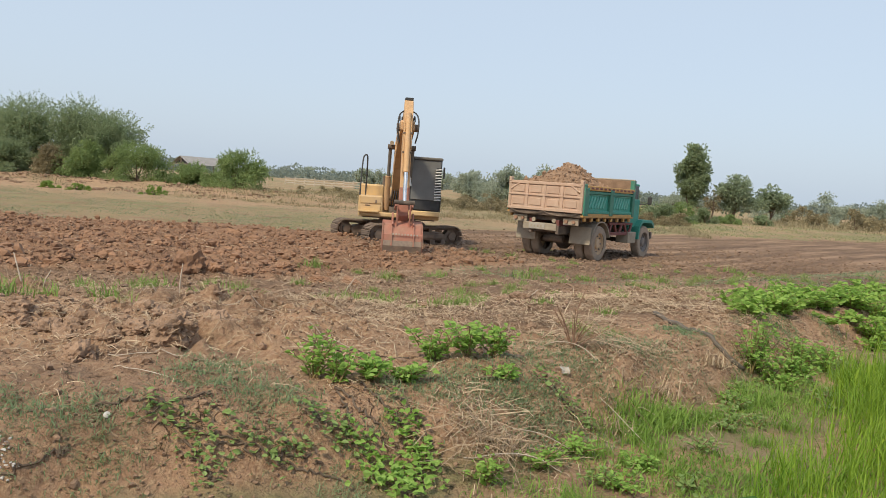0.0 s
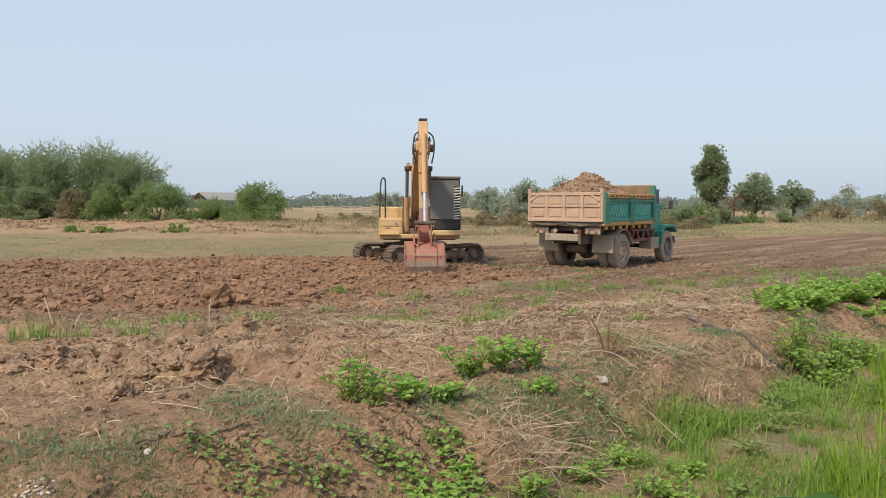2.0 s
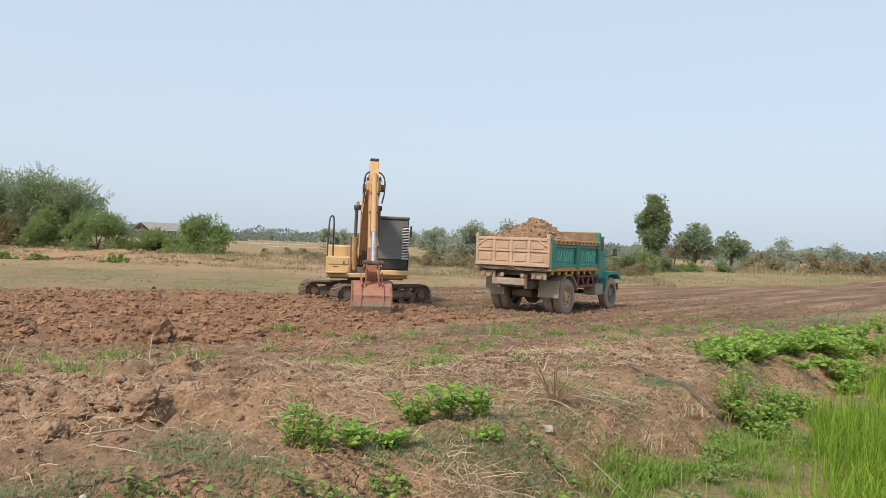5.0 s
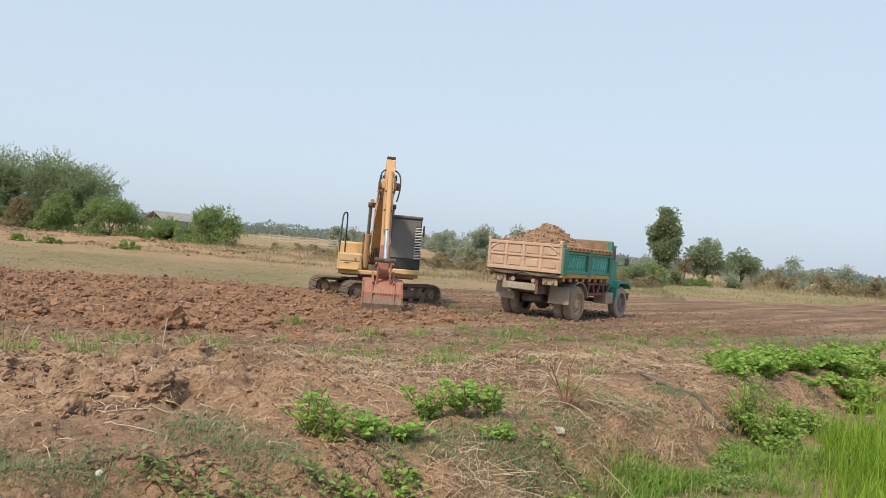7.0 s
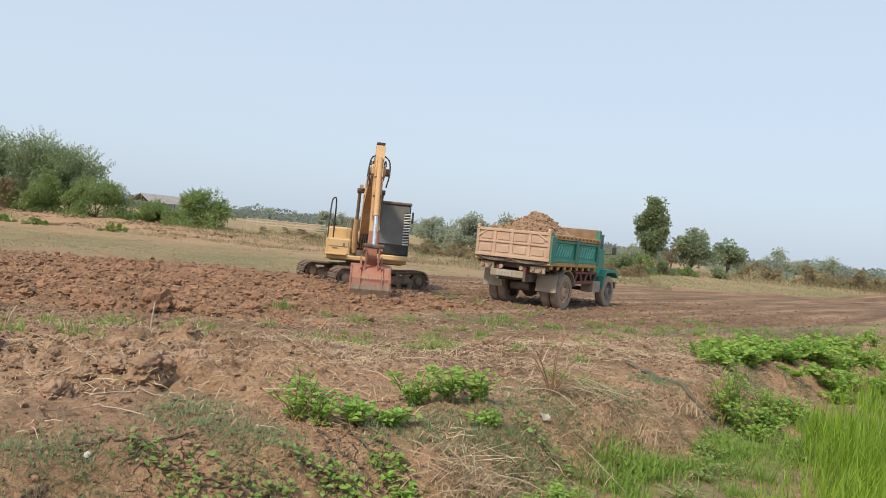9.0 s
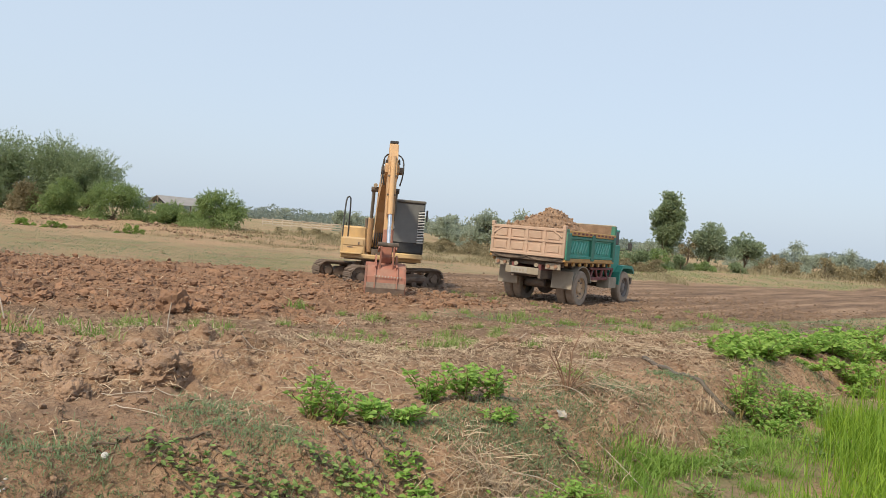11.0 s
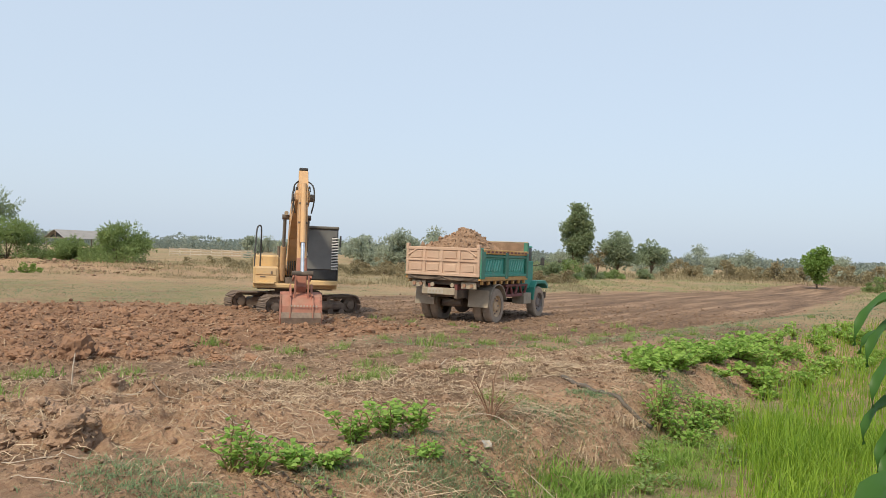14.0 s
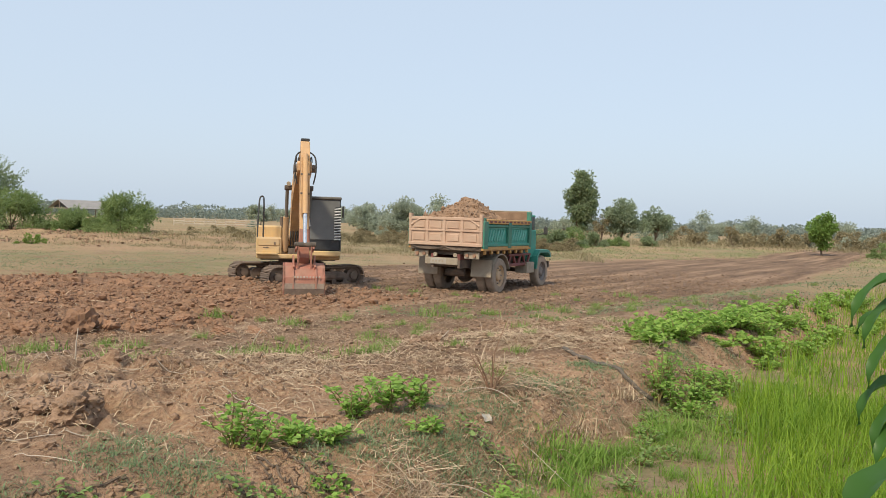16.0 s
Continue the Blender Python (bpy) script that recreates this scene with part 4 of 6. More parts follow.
    cyl = part("bucket_cylinder", rod(bmesh.new(), (xb, 4.50, 3.76), (xb, 4.96, 2.25), 0.07, seg=16), M["boom"], t)
    part("piston_rod", rod(bmesh.new(), (xb, 4.96, 2.25), (xb, 5.20, 1.49), 0.05, seg=16), M["chrome"], cyl, "bright chrome rod")
    for s in (-1, 1):
        part("link", prism(bmesh.new(), rise([(4.78, 1.58), (4.86, 1.50), (5.26, 1.62), (5.22, 1.74)], dn), xb + s * 0.19, xb + s * 0.23, 0.006), M["red"], t)
        part("link", prism(bmesh.new(), rise([(5.14, 1.70), (5.26, 1.68), (5.20, 1.02), (5.08, 1.02)], dn), xb + s * 0.14, xb + s * 0.18, 0.006), M["red"], t)
        part("hose", tube(bmesh.new(), [(xb + s * 0.10, 4.20, 3.85), (xb + s * 0.26, 4.52, 3.72), (xb + s * 0.27, 4.66, 3.3), (xb + s * 0.20, 4.62, 3.0)], 0.02, 6), M["black"], st)
        part("hose", tube(bmesh.new(), [(xb + s * 0.18, 2.0, 3.38), (xb + s * 0.20, 2.9, 3.62), (xb + s * 0.20, 3.7, 3.8), (xb + s * 0.2, 4.0, 3.6)], 0.018, 6), M["black"], bo)
    for s in (-1, 1):
        part("oil_pipe", tube(bmesh.new(), [(xb + s * 0.085, 4.50, up(3.96)), (xb + s * 0.085, 4.64, 3.4), (xb + s * 0.09, 4.78, 2.6), (xb + s * 0.09, 4.84, 2.2)], 0.016, 6), M["boom"], st)
        for q in (0.25, 0.6):
            bx("pipe_clamp", M["under"], st, (xb + s * 0.09, 4.60 + 0.26 * q, 3.6 - 1.4 * q), (0.06, 0.05, 0.05), bev=0.006)
        bx("boom_flange", M["boom"], bo, (xb + s * 0.19, 1.64, 2.98), (0.03, 0.26, 0.30), (20, 0, 0), 0.01)
        bx("lifting_lug", M["under"], bo, (xb + s * 0.10, 3.05, 3.72), (0.05, 0.18, 0.12), bev=0.01)
    part("link_pin", rod(bmesh.new(), (xb - 0.26, 5.20, 1.49), (xb + 0.26, 5.20, 1.49), 0.06), M["under"], t)
    # bucket: curved shell with side plates, ears and teeth
    outer = [(4.62, 1.16), (4.82, 1.22), (5.16, 1.12), (5.36, 0.86), (5.40, 0.56), (5.30, 0.28), (5.08, 0.08), (4.78, 0.02), (4.48, 0.06)]
    inner = [(4.50, 0.10), (4.78, 0.06), (5.06, 0.12), (5.26, 0.30), (5.355, 0.56), (5.32, 0.84), (5.14, 1.07), (4.82, 1.17), (4.62, 1.12)]
    hw = 0.49
    bk = part("bucket", prism(bmesh.new(), rise(outer + inner, dn), xb - hw, xb + hw), M["red"], t, "faded red bucket with worn dusty back")
    for s in (-1, 1):
        part("side_plate", prism(bmesh.new(), rise(outer, dn), xb + s * (hw - 0.03), xb + s * (hw + 0.012)), M["red"], bk)
        part("ear", prism(bmesh.new(), rise([(4.66, 1.14), (4.74, 1.42), (4.92, 1.44), (5.10, 1.20), (5.28, 1.14), (5.20, 1.02)], dn), xb + s * 0.24, xb + s * 0.28, 0.006), M["red"], bk)
        part("back_rib", prism(bmesh.new(), rise([(5.16, 1.13), (5.37, 0.87), (5.41, 0.56), (5.44, 0.56), (5.40, 0.90), (5.18, 1.17)], dn), xb + s * 0.26, xb + s * 0.29), M["red"], bk)
    wear = [(5.402, 0.70), (5.415, 0.56), (5.315, 0.27), (5.09, 0.065), (4.78, 0.0), (4.48, 0.045), (4.48, 0.06), (4.78, 0.02), (5.08, 0.08), (5.30, 0.28), (5.40, 0.56), (5.385, 0.70)]
    part("wear_plate", prism(bmesh.new(), rise(wear, dn), xb - hw + 0.01, xb + hw - 0.01), M["wear"], bk, "scuffed bare steel on the bucket's back")
    for i in range(9):
        bx("worn_mark", M["plate"], bk, (xb - 0.36 + i * 0.075, 5.405, 0.70), (0.035, 0.012, 0.04), (-2, 0, 0), 0, "pale worn paint mark")
    for i in range(5):
        x = xb - 0.44 + i * 0.22
        part("tooth", prism(bmesh.new(), rise([(4.60, 0.02), (4.60, 0.12), (4.42, 0.13), (4.28, 0.10), (4.42, 0.04)], dn), x - 0.045, x + 0.045, 0.008), M["steel"], bk)
    return t


EXC = pose(-6.03, 25.1, -0.17, 0, 0, 198.0)
excavator = build_excavator(EXC)


# ---- vegetation helpers ----
def unit(v):
    return v / np.maximum(np.linalg.norm(v, axis=-1, keepdims=True), 1e-9)


def leaf_geo(p, d, length, width, r, fold=0.25):
    """Pointed oval leaves at p, growing along d: six corners and two folded halves each."""
    n = len(p)
    d = unit(d)
    side = unit(np.cross(d, unit(r.normal(size=(n, 3)) * 0.6 + np.array([0, 0, 1.0]))))
    up = np.cross(side, d)
    L, W = length[:, None], width[:, None]
    pts = [p, p + d * L * 0.32 + side * W * 0.5 + up * W * fold, p + d * L * 0.70 + side * W * 0.38 + up * W * fold * 0.7, p + d * L - up * L * 0.12,
           p + d * L * 0.70 - side * W * 0.38 + up * W * fold * 0.7, p + d * L * 0.32 - side * W * 0.5 + up * W * fold]
    v = np.stack(pts, 1).reshape(-1, 3)
    b = np.arange(n)[:, None] * 6
    f = np.stack([b + np.array([[0, 1, 2, 3]]), b + np.array([[0, 3, 4, 5]])], 1).reshape(-1, 4)
    return v, f


def blade_geo(p, az, length, width, lean, r):
    """Grass blades that bend over: four pairs of corners each, three faces."""
    n = len(p)
    h = np.stack([np.cos(az), np.sin(az), np.zeros(n)], -1)
    s = np.stack([-np.sin(az), np.cos(az), np.zeros(n)], -1)
    z = np.array([[0, 0, 1.0]])
    rows, pos, ang = [], p.copy(), lean * 0.35
    for k, w in enumerate((1.0, 0.85, 0.55, 0.06)):
        rows += [pos - s * (width * w * 0.5)[:, None], pos + s * (width * w * 0.5)[:, None]]
        pos = pos + (h * np.sin(ang)[:, None] + z * np.cos(ang)[:, None]) * (length / 3)[:, None]
        ang = ang + lean * 0.55
    v = np.stack(rows, 1).reshape(-1, 3)
    b = np.arange(n)[:, None] * 8
    f = np.stack([b + np.array([[q, q + 1, q + 3, q + 2]]) for q in (0, 2, 4)], 1).reshape(-1, 4)
    return v, f


def on_ground(x, y, sink=0.0):
    return np.stack([x, y, height(x, y) - sink], -1)


def scatter(n, x0, x1, y0, y1, weight, r):
    """n places in a stretch of the plan, thinned by a weight from 0 to 1."""
    xs, ys = [], []
    got = 0
    for _ in range(60):
        x, y = r.uniform(x0, x1, n), r.uniform(y0, y1, n)
        keep = r.random(n) < weight(x, y)
        xs.append(x[keep]), ys.append(y[keep])
        got += keep.sum()
        if got >= n:
            break
    return np.concatenate(xs)[:n], np.concatenate(ys)[:n]


def stuff(name, v, f, material, label, category, smooth=False):
    return tagged(quads(name, v, f, material, smooth=smooth), label, category, kind="stuff")


def merge(*geos):
    vs, fs, o = [], [], 0
    for v, f in geos:
        vs.append(v), fs.append(f + o)
        o += len(v)
    return np.vstack(vs), np.vstack(fs)


# ---- trees and bushes ----
def limb(bm, pts, r0, r1, seg=7):
    n = len(pts) - 1
    for i in range(n):
        rod(bm, pts[i], pts[i + 1], r0 + (r1 - r0) * i / n, r0 + (r1 - r0) * (i + 1) / n, seg, caps=i == 0)


def tree(name, x, y, h, w, bare, leafmat, label, n=5000, size=0.26, seed=1, shape="round", clumps=26, category="tree", group="", spiky=0.0, z=None, depth=None):
    """A tree: tapered trunk with limbs, and a crown of leaf clumps with gaps. bare: height of the lowest leaves."""
    r = np.random.default_rng(seed)
    t = thing(name, pose(x, y, (H(x, y) if z is None else z) - 0.03, 0, 0, float(r.uniform(-25, 25))), label, category, group)
    depth = depth or w
    cz, rz = (bare + h) / 2, (h - bare) / 2
    u = unit(r.normal(size=(clumps, 3))) * (r.random((clumps, 1)) ** 0.45)
    k = u[:, 2]
    if shape == "column":
        taper = np.where(k > 0, 1 - 0.45 * k, 1 + 0.25 * k)
    else:
        taper = np.ones(clumps)
    if shape == "mound":
        q = r.random(clumps) ** 1.3
        k, taper = 2 * q - 1, np.sqrt(np.clip(1.03 - q ** 1.7, 0.05, 1)) * 1.1
        a, rad = r.uniform(0, 6.28, clumps), np.sqrt(r.random(clumps))
        u = np.stack([np.cos(a) * rad, np.sin(a) * rad, k], -1)
    C = np.stack([u[:, 0] * w * 0.44 * taper, u[:, 1] * depth * 0.44 * taper, cz + k * rz * 0.86], -1)
    R = r.uniform(0.35, 1.1, clumps) * min(w, 2 * rz) * 0.23
    bm = bmesh.new()
    base = max(0.03, h * 0.018)
    lean = r.normal(size=2) * 0.06 * w
    tp = [(0, 0, 0), (lean[0] * 0.5, lean[1] * 0.5, bare * 0.6 + 0.1), (lean[0], lean[1], bare + rz * 0.5), (lean[0] * 1.6, lean[1] * 1.6, bare + rz * 1.4)]
    limb(bm, tp, base * 1.6, base * 0.35)
    for i in range(min(12, clumps)):
        s = tp[1 + (i % 2)]
        mid = [(s[q] + C[i][q]) / 2 + r.normal() * 0.05 * w for q in range(3)]
        limb(bm, [s, tuple(mid), tuple(C[i])], base * 0.6, base * 0.15, 5)
    part("trunk", bm, M["bark"], t)
    which = r.integers(0, clumps, n)
    q = unit(r.normal(size=(n, 3)))
    rad = r.random(n) ** 0.4
    p = C[which] + q * (R[which] * rad)[:, None] * np.array([1.15, 1.15, 0.9])
    d = q * 0.8 + r.normal(size=(n, 3)) * 0.6 + np.array([0, 0, 0.25])
    geo = [leaf_geo(p, d, r.uniform(0.6, 1.3, n) * size, r.uniform(0.4, 0.7, n) * size, r)]
    if spiky:                                                    # feathery shoots beyond the crown
        m = int(n * 0.06)
        i0 = r.integers(0, clumps, m)
        i0 = i0[C[i0][:, 2] > cz - rz * 0.3]
        dirs = unit(q[: len(i0)] * np.array([1, 1, 0.4]) + np.array([0, 0, 0.9]))
        for st in np.linspace(0.3, 1.0, 9):
            pp = C[i0] + dirs * ((R[i0] * 0.6) + spiky * st)[:, None]
            dd = dirs * 0.6 + r.normal(size=dirs.shape) * 0.7
            geo.append(leaf_geo(pp, dd, np.full(len(i0), size * 0.75), np.full(len(i0), size * 0.3), r))
    v, f = merge(*geo)
    v[:, 2] = np.maximum(v[:, 2], 0.02)
    quads("crown", v, f, leafmat, t)
    return t


# feathery thorn trees on the far left bank
for i, (x, y, h, w) in enumerate(((-57.5, 60, 7.4, 7.5), (-51.5, 59, 5.9, 6.5), (-47.0, 58, 6.0, 5.8), (-42.5, 58.5, 5.7, 5.5), (-39.3, 58, 5.0, 5.2), (-64, 61, 7.4, 7))):
    tree("thorn_tree", x, y, h, w, 0.3, L["tree"], "feathery grey-green thorn tree on a field bank", 10000, 0.21, 20 + i, clumps=50, group="thorn trees on the bank", spiky=1.1)
for i, (x, y, h, w, mt, nm) in enumerate((
        (-34.9, 55, 2.6, 6.2, "bush", "dense bright green bush on the field bank"), (-30.9, 56, 1.45, 4.4, "bush", "low green bush beside a tin-roofed shed"),
        (-27.2, 56, 2.55, 5.4, "bush", "rounded green bush with straggling shoots"), (-46, 54.5, 2.3, 4.5, "tree", "dull green bush below thorn trees"),
        (-50, 54.5, 1.9, 4.2, "bush", "low green bush below thorn trees"), (-42.0, 54, 2.0, 1.9, "drygrass", "dry grey leafless bush"),
        (-39.3, 54.5, 2.6, 3.4, "bush", "yellow-green bush below thorn trees"))):
    tree("bush", x, y, h, w, -0.5, L[mt], nm, 8000, 0.18, 50 + i, "mound", 52, "bush", spiky=0.5)
for i, (x, y, h, w) in enumerate(((-26.2, 43.5, 0.5, 2.4), (-30.2, 42, 0.38, 1.8), (-32.4, 42, 0.36, 1.6))):
    tree("bush", x, y, h, w, -0.15, L["tuft"], "small low green bush on the fallow field", 1300, 0.10, 140 + i, "mound", 16, "bush")
# trees beyond the road
tree("tall_tree", 7.95, 81, 7.8, 3.15, 0.9, L["tree"], "tall dense dark green tree beyond the road", 11000, 0.27, 171, "column", 90)
tree("spreading_tree", 12.0, 81, 4.5, 4.1, 0.8, L["hazy"], "broad haze-tinted grey-green tree beside a tall tree", 5000, 0.26, 72, clumps=36)
tree("spreading_tree", 15.9, 84, 3.8, 3.7, 0.8, L["hazy"], "rounded haze-tinted grey-green tree by dry scrub", 4200, 0.26, 73, clumps=30)
tree("bare_shrub", 9.9, 80, 2.9, 1.8, 0.6, L["drygrass"], "half-bare pale shrub between two trees", 500, 0.2, 79, clumps=14, category="shrub")
tree("young_tree", 26.4, 68, 3.45, 2.4, 0.45, L["young"], "small bright green tree at the field edge", 4500, 0.24, 74, clumps=26)
tree("bush", 31.0, 66, 1.3, 3.4, 0.05, L["bush"], "low yellow-green bush at the field edge", 2600, 0.18, 75, "mound", 20, "bush")
tree("round_tree", -11.6, 95, 4.6, 5.4, -0.4, L["far"], "pale haze-tinted rounded tree behind dry grass", 5500, 0.34, 76, clumps=30)
tree("round_tree", -19.8, 112, 3.7, 6.5, -0.5, L["far"], "pale haze-tinted broad tree behind dry grass", 4500, 0.34, 77, clumps=30)
tree("round_tree", -16.2, 108, 2.6, 4.5, -0.5, L["far"], "pale haze-tinted low tree behind dry grass", 3000, 0.34, 78, clumps=24)
for i, (x, y, h, w) in enumerate(((3.9, 66, 1.8, 3.0), (6.0, 70, 1.6, 3.4), (8.1, 72, 1.1, 3.0), (10.6, 74, 0.8, 2.4), (13.5, 76, 0.8, 2.6), (2.2, 64, 1.2, 2.2))):
    tree("scrub_bush", x, y, h, w, -0.4, L["bush"] if i % 2 else L["tree"], "dull green scrub bush at the field edge", 2200, 0.2, 90 + i, "mound", 18, "bush", "scrub along the field edge")
r = np.random.default_rng(11)
far_kinds = [tree("far_tree", -60 + i * 9, 190, 4.5 + i * 0.6, 6.5 + (i % 3) * 2.0, -0.6, L["far"], "haze-tinted distant tree on the plain", 1300, 0.6, 110 + i, ("round", "mound", "round", "column")[i % 4], 16, group="distant trees", z=0) for i in range(6)]
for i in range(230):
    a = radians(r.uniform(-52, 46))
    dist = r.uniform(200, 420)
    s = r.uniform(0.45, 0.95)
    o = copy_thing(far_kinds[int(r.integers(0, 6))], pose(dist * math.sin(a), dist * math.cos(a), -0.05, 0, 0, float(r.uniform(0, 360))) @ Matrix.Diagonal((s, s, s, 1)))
# the second kind takes the far leaves, with haze in their colour
scrub = [tree("scrub_clump", 40 + i * 3, 96, 1.9 + 0.3 * i, 3.6, -0.4, L["drygrass"] if i != 1 else L["far"], "dry brown scrub clump at the plain's edge", 900, 0.3, 130 + i, "mound", 12, "scrub", "dry scrub along the plain") for i in range(3)]
for i in range(130):
    a = radians(r.uniform(9, 44)) if i < 105 else radians(r.uniform(-30, 8))
    dist = r.uniform(88, 130)
    s = r.uniform(0.6, 1.15) * (0.85 if i < 105 else 0.6)
    copy_thing(scrub[int(r.integers(0, 3))], pose(dist * math.sin(a), dist * math.cos(a), 0.15, 0, 0, float(r.uniform(0, 360))) @ Matrix.Diagonal((s, s, s, 1)))


for i in range(90):
    a = radians(r.uniform(-22, 5))
    dist = r.uniform(60, 90)
    k = r.uniform(0.22, 0.42)
    copy_thing(scrub[2 * int(r.integers(0, 2))], pose(dist * math.sin(a), dist * math.cos(a), 0.05, 0, 0, float(r.uniform(0, 360))) @ Matrix.Diagonal((k * 1.3, k * 1.3, k, 1)))


def far_woods(n, seed):
    """The low line of woods that closes the plain, with haze put into its leaf colour."""
    r2 = np.random.default_rng(seed)
    a = np.radians(r2.uniform(-58, 50, n))
    row = r2.integers(0, 3, n)
    dist = 240 + 45 * row + r2.normal(size=n) * 6
    top = 2.2 + 2.1 * np.abs(fbm(a * 30 + row * 7, a * 0 + row, 121, 5)) * 2.2 + 1.2 * (vnoise(a * 9 + row, a * 0, 122) + 0.5) + row * 0.5
    z = 0.86 * top * r2.random(n) ** 0.8
    p = np.stack([np.sin(a) * dist, np.cos(a) * dist, z], -1)
    d = r2.normal(size=(n, 3)) + np.array([0, 0, 0.3])
    return leaf_geo(p, d, r2.uniform(0.5, 1.0, n), r2.uniform(0.4, 0.8, n), r2)


tagged(quads("woodland", *far_woods(56000, 5), L["wood"]), "low haze-tinted line of woods across the plain", "woods", kind="stuff")


# ---- shed and fence ----
def build_shed(m):
    t = thing("shed", m, "open-sided farm shed with a weathered tin roof", "shed")
    w, d, e, a = 4.4, 6.8, 1.55, 2.55
    for s in (-1, 1):
        for i in range(3):
            y = -d / 2 + d * i / 2
            part("post", rod(bmesh.new(), (s * (w / 2 - 0.3), y, 0), (s * (w / 2 - 0.3), y, e + 0.1), 0.07, seg=8), M["wood"], t)
    for s in (-1, 1):
        bm = bmesh.new()
        n = 56
        rows = []
        for i in range(n + 1):
            y = -d / 2 - 0.2 + (d + 0.4) * i / n
            up = 0.025 if i % 2 else 0
            rows.append([bm.verts.new((0, y, a + up)), bm.verts.new((s * (w / 2 + 0.25), y, e + up))])
        for p, q in zip(rows, rows[1:]):
            bm.faces.new((p[0], q[0], q[1], p[1]))
        g = bmesh.ops.extrude_face_region(bm, geom=bm.faces[:])
        bmesh.ops.translate(bm, vec=(0, 0, -0.03), verts=[q for q in g["geom"] if isinstance(q, bmesh.types.BMVert)])
        part("roof_sheet", bm, M["roofm"], t, "corrugated grey tin sheet")
    part("ridge_pole", rod(bmesh.new(), (0, -d / 2, a - 0.08), (0, d / 2, a - 0.08), 0.06, seg=8), M["wood"], t)
    for y in (-d / 2, 0, d / 2):
        bx("tie_beam", M["wood"], t, (0, y, e + 0.02), (w - 0.4, 0.1, 0.12))
        bx("king_post", M["wood"], t, (0, y, (e + a) / 2), (0.1, 0.1, a - e - 0.1))
    part("gable_board", prism(bmesh.new(), [(-d / 2 + 0.35, e + 0.02), (-d / 2 + 0.40, e + 0.02), (-d / 2 + 0.40, e + 0.06), (-d / 2 + 0.35, e + 0.06)], -w / 2 + 0.4, w / 2 - 0.4), M["wood"], t)
    # added dark sheet: gives the open gable its shaded inside by colour
    bm = bmesh.new()
    for y in (-d / 2 + 0.30, -d / 2 + 0.34):
        bm.faces.new([bm.verts.new((-w / 2 + 0.2, y, e + 0.06)), bm.verts.new((w / 2 - 0.2, y, e + 0.06)), bm.verts.new((0, y, a - 0.10))])
    part("gable_panel", bm, M["dark"], t, "dark sheet standing in for the shade inside the open gable")
    bx("back_wall", M["wood"], t, (0, d / 2 - 0.1, 0.75), (w - 0.7, 0.06, 1.4))
    return t


build_shed(pose(-50.1, 92.3, H(-50.1, 92.3) + 0.08, 0, 0, -32))


def build_fence(x0, y0, x1, y1, n):
    t = thing("fence", pose(x0, y0, H(x0, y0) - 0.1), "pale weathered board fence across the field", "fence")
    dx, dy = x1 - x0, y1 - y0
    ang = math.degrees(math.atan2(dy, dx))
    for i in range(n + 1):
        q = i / n
        bx("post", M["fence"], t, (dx * q, dy * q, 0.55), (0.12, 0.12, 1.15), (0, 0, ang))
    for i in range(n):
        q = (i + 0.5) / n
        for z in (0.35, 0.65, 0.95):
            bx("rail", M["fence"], t, (dx * q, dy * q - 0.08, z + 0.03 * math.sin(i * 2.1 + z * 5)), (math.hypot(dx, dy) / n, 0.03, 0.13), (0, 0, ang), 0.004)
    return t


build_fence(-39.6, 93, -30.4, 96, 8)


# ---- soil clods ----
def clods(name, x, y, size, material, label, r, sink=0.3):
    bm = bmesh.new()
    bmesh.ops.create_icosphere(bm, subdivisions=1, radius=1)
    bv = np.array([q.co[:] for q in bm.verts])
    bf = np.array([[q.index for q in fc.verts] for fc in bm.faces])
    bm.free()
    n, k = len(x), len(bv)
    g = 1 + r.normal(size=(n, k, 1)) * 0.24
    st = r.uniform(0.7, 1.3, (n, 1, 3)) * np.array([1, 1, 0.75])
    a = r.uniform(0, 6.28, n)
    ca, sa = np.cos(a)[:, None], np.sin(a)[:, None]
    w = bv[None] * g * st
    wx, wy = w[..., 0] * ca - w[..., 1] * sa, w[..., 0] * sa + w[..., 1] * ca
    w = np.stack([wx, wy, w[..., 2]], -1) * size[:, None, None]
    p = on_ground(x, y)
    p[:, 2] += size * (0.55 - sink)
    v = (w + p[:, None]).reshape(-1, 3)
    f = (bf[None] + (np.arange(n) * k)[:, None, None]).reshape(-1, 3)
    return stuff(name, v, f, material, label, "soil")


r = np.random.default_rng(21)
x, y = scatter(13000, -24, -1, 8, 27, lambda x, y: plough(x, y) * sm(24, 12, y) ** 0.5 + plough(x, y) * 0.25, r)
clods("turned_clods", x, y, np.clip(r.lognormal(-3.45, 0.5, len(x)), 0.015, 0.12), M["turned"], "turned red-brown clods of ploughed soil", r)
near = lambda x, y: sm(0, 0.6, y - shoulder(x) + 0.6) * (1 - plough(x, y)) * (0.25 + 0.75 * sm(-0.1, 0.25, fbm(x * 0.8, y * 0.8, 45)))
x, y = scatter(14000, -9, 5, 4, 17, near, r)
clods("loose_clods", x, y, np.clip(r.lognormal(-4.35, 0.6, len(x)), 0.005, 0.055) * (0.55 + 0.45 * sm(5.5, 7.5, y)), M["clod"], "dry pale crumbs and clods on the bank", r)
x, y = scatter(4200, -4, 6, 4, 17, lambda x, y: sm(0, 0.3, y - toe(x)) * sm(0.4, 0, y - shoulder(x)), r)
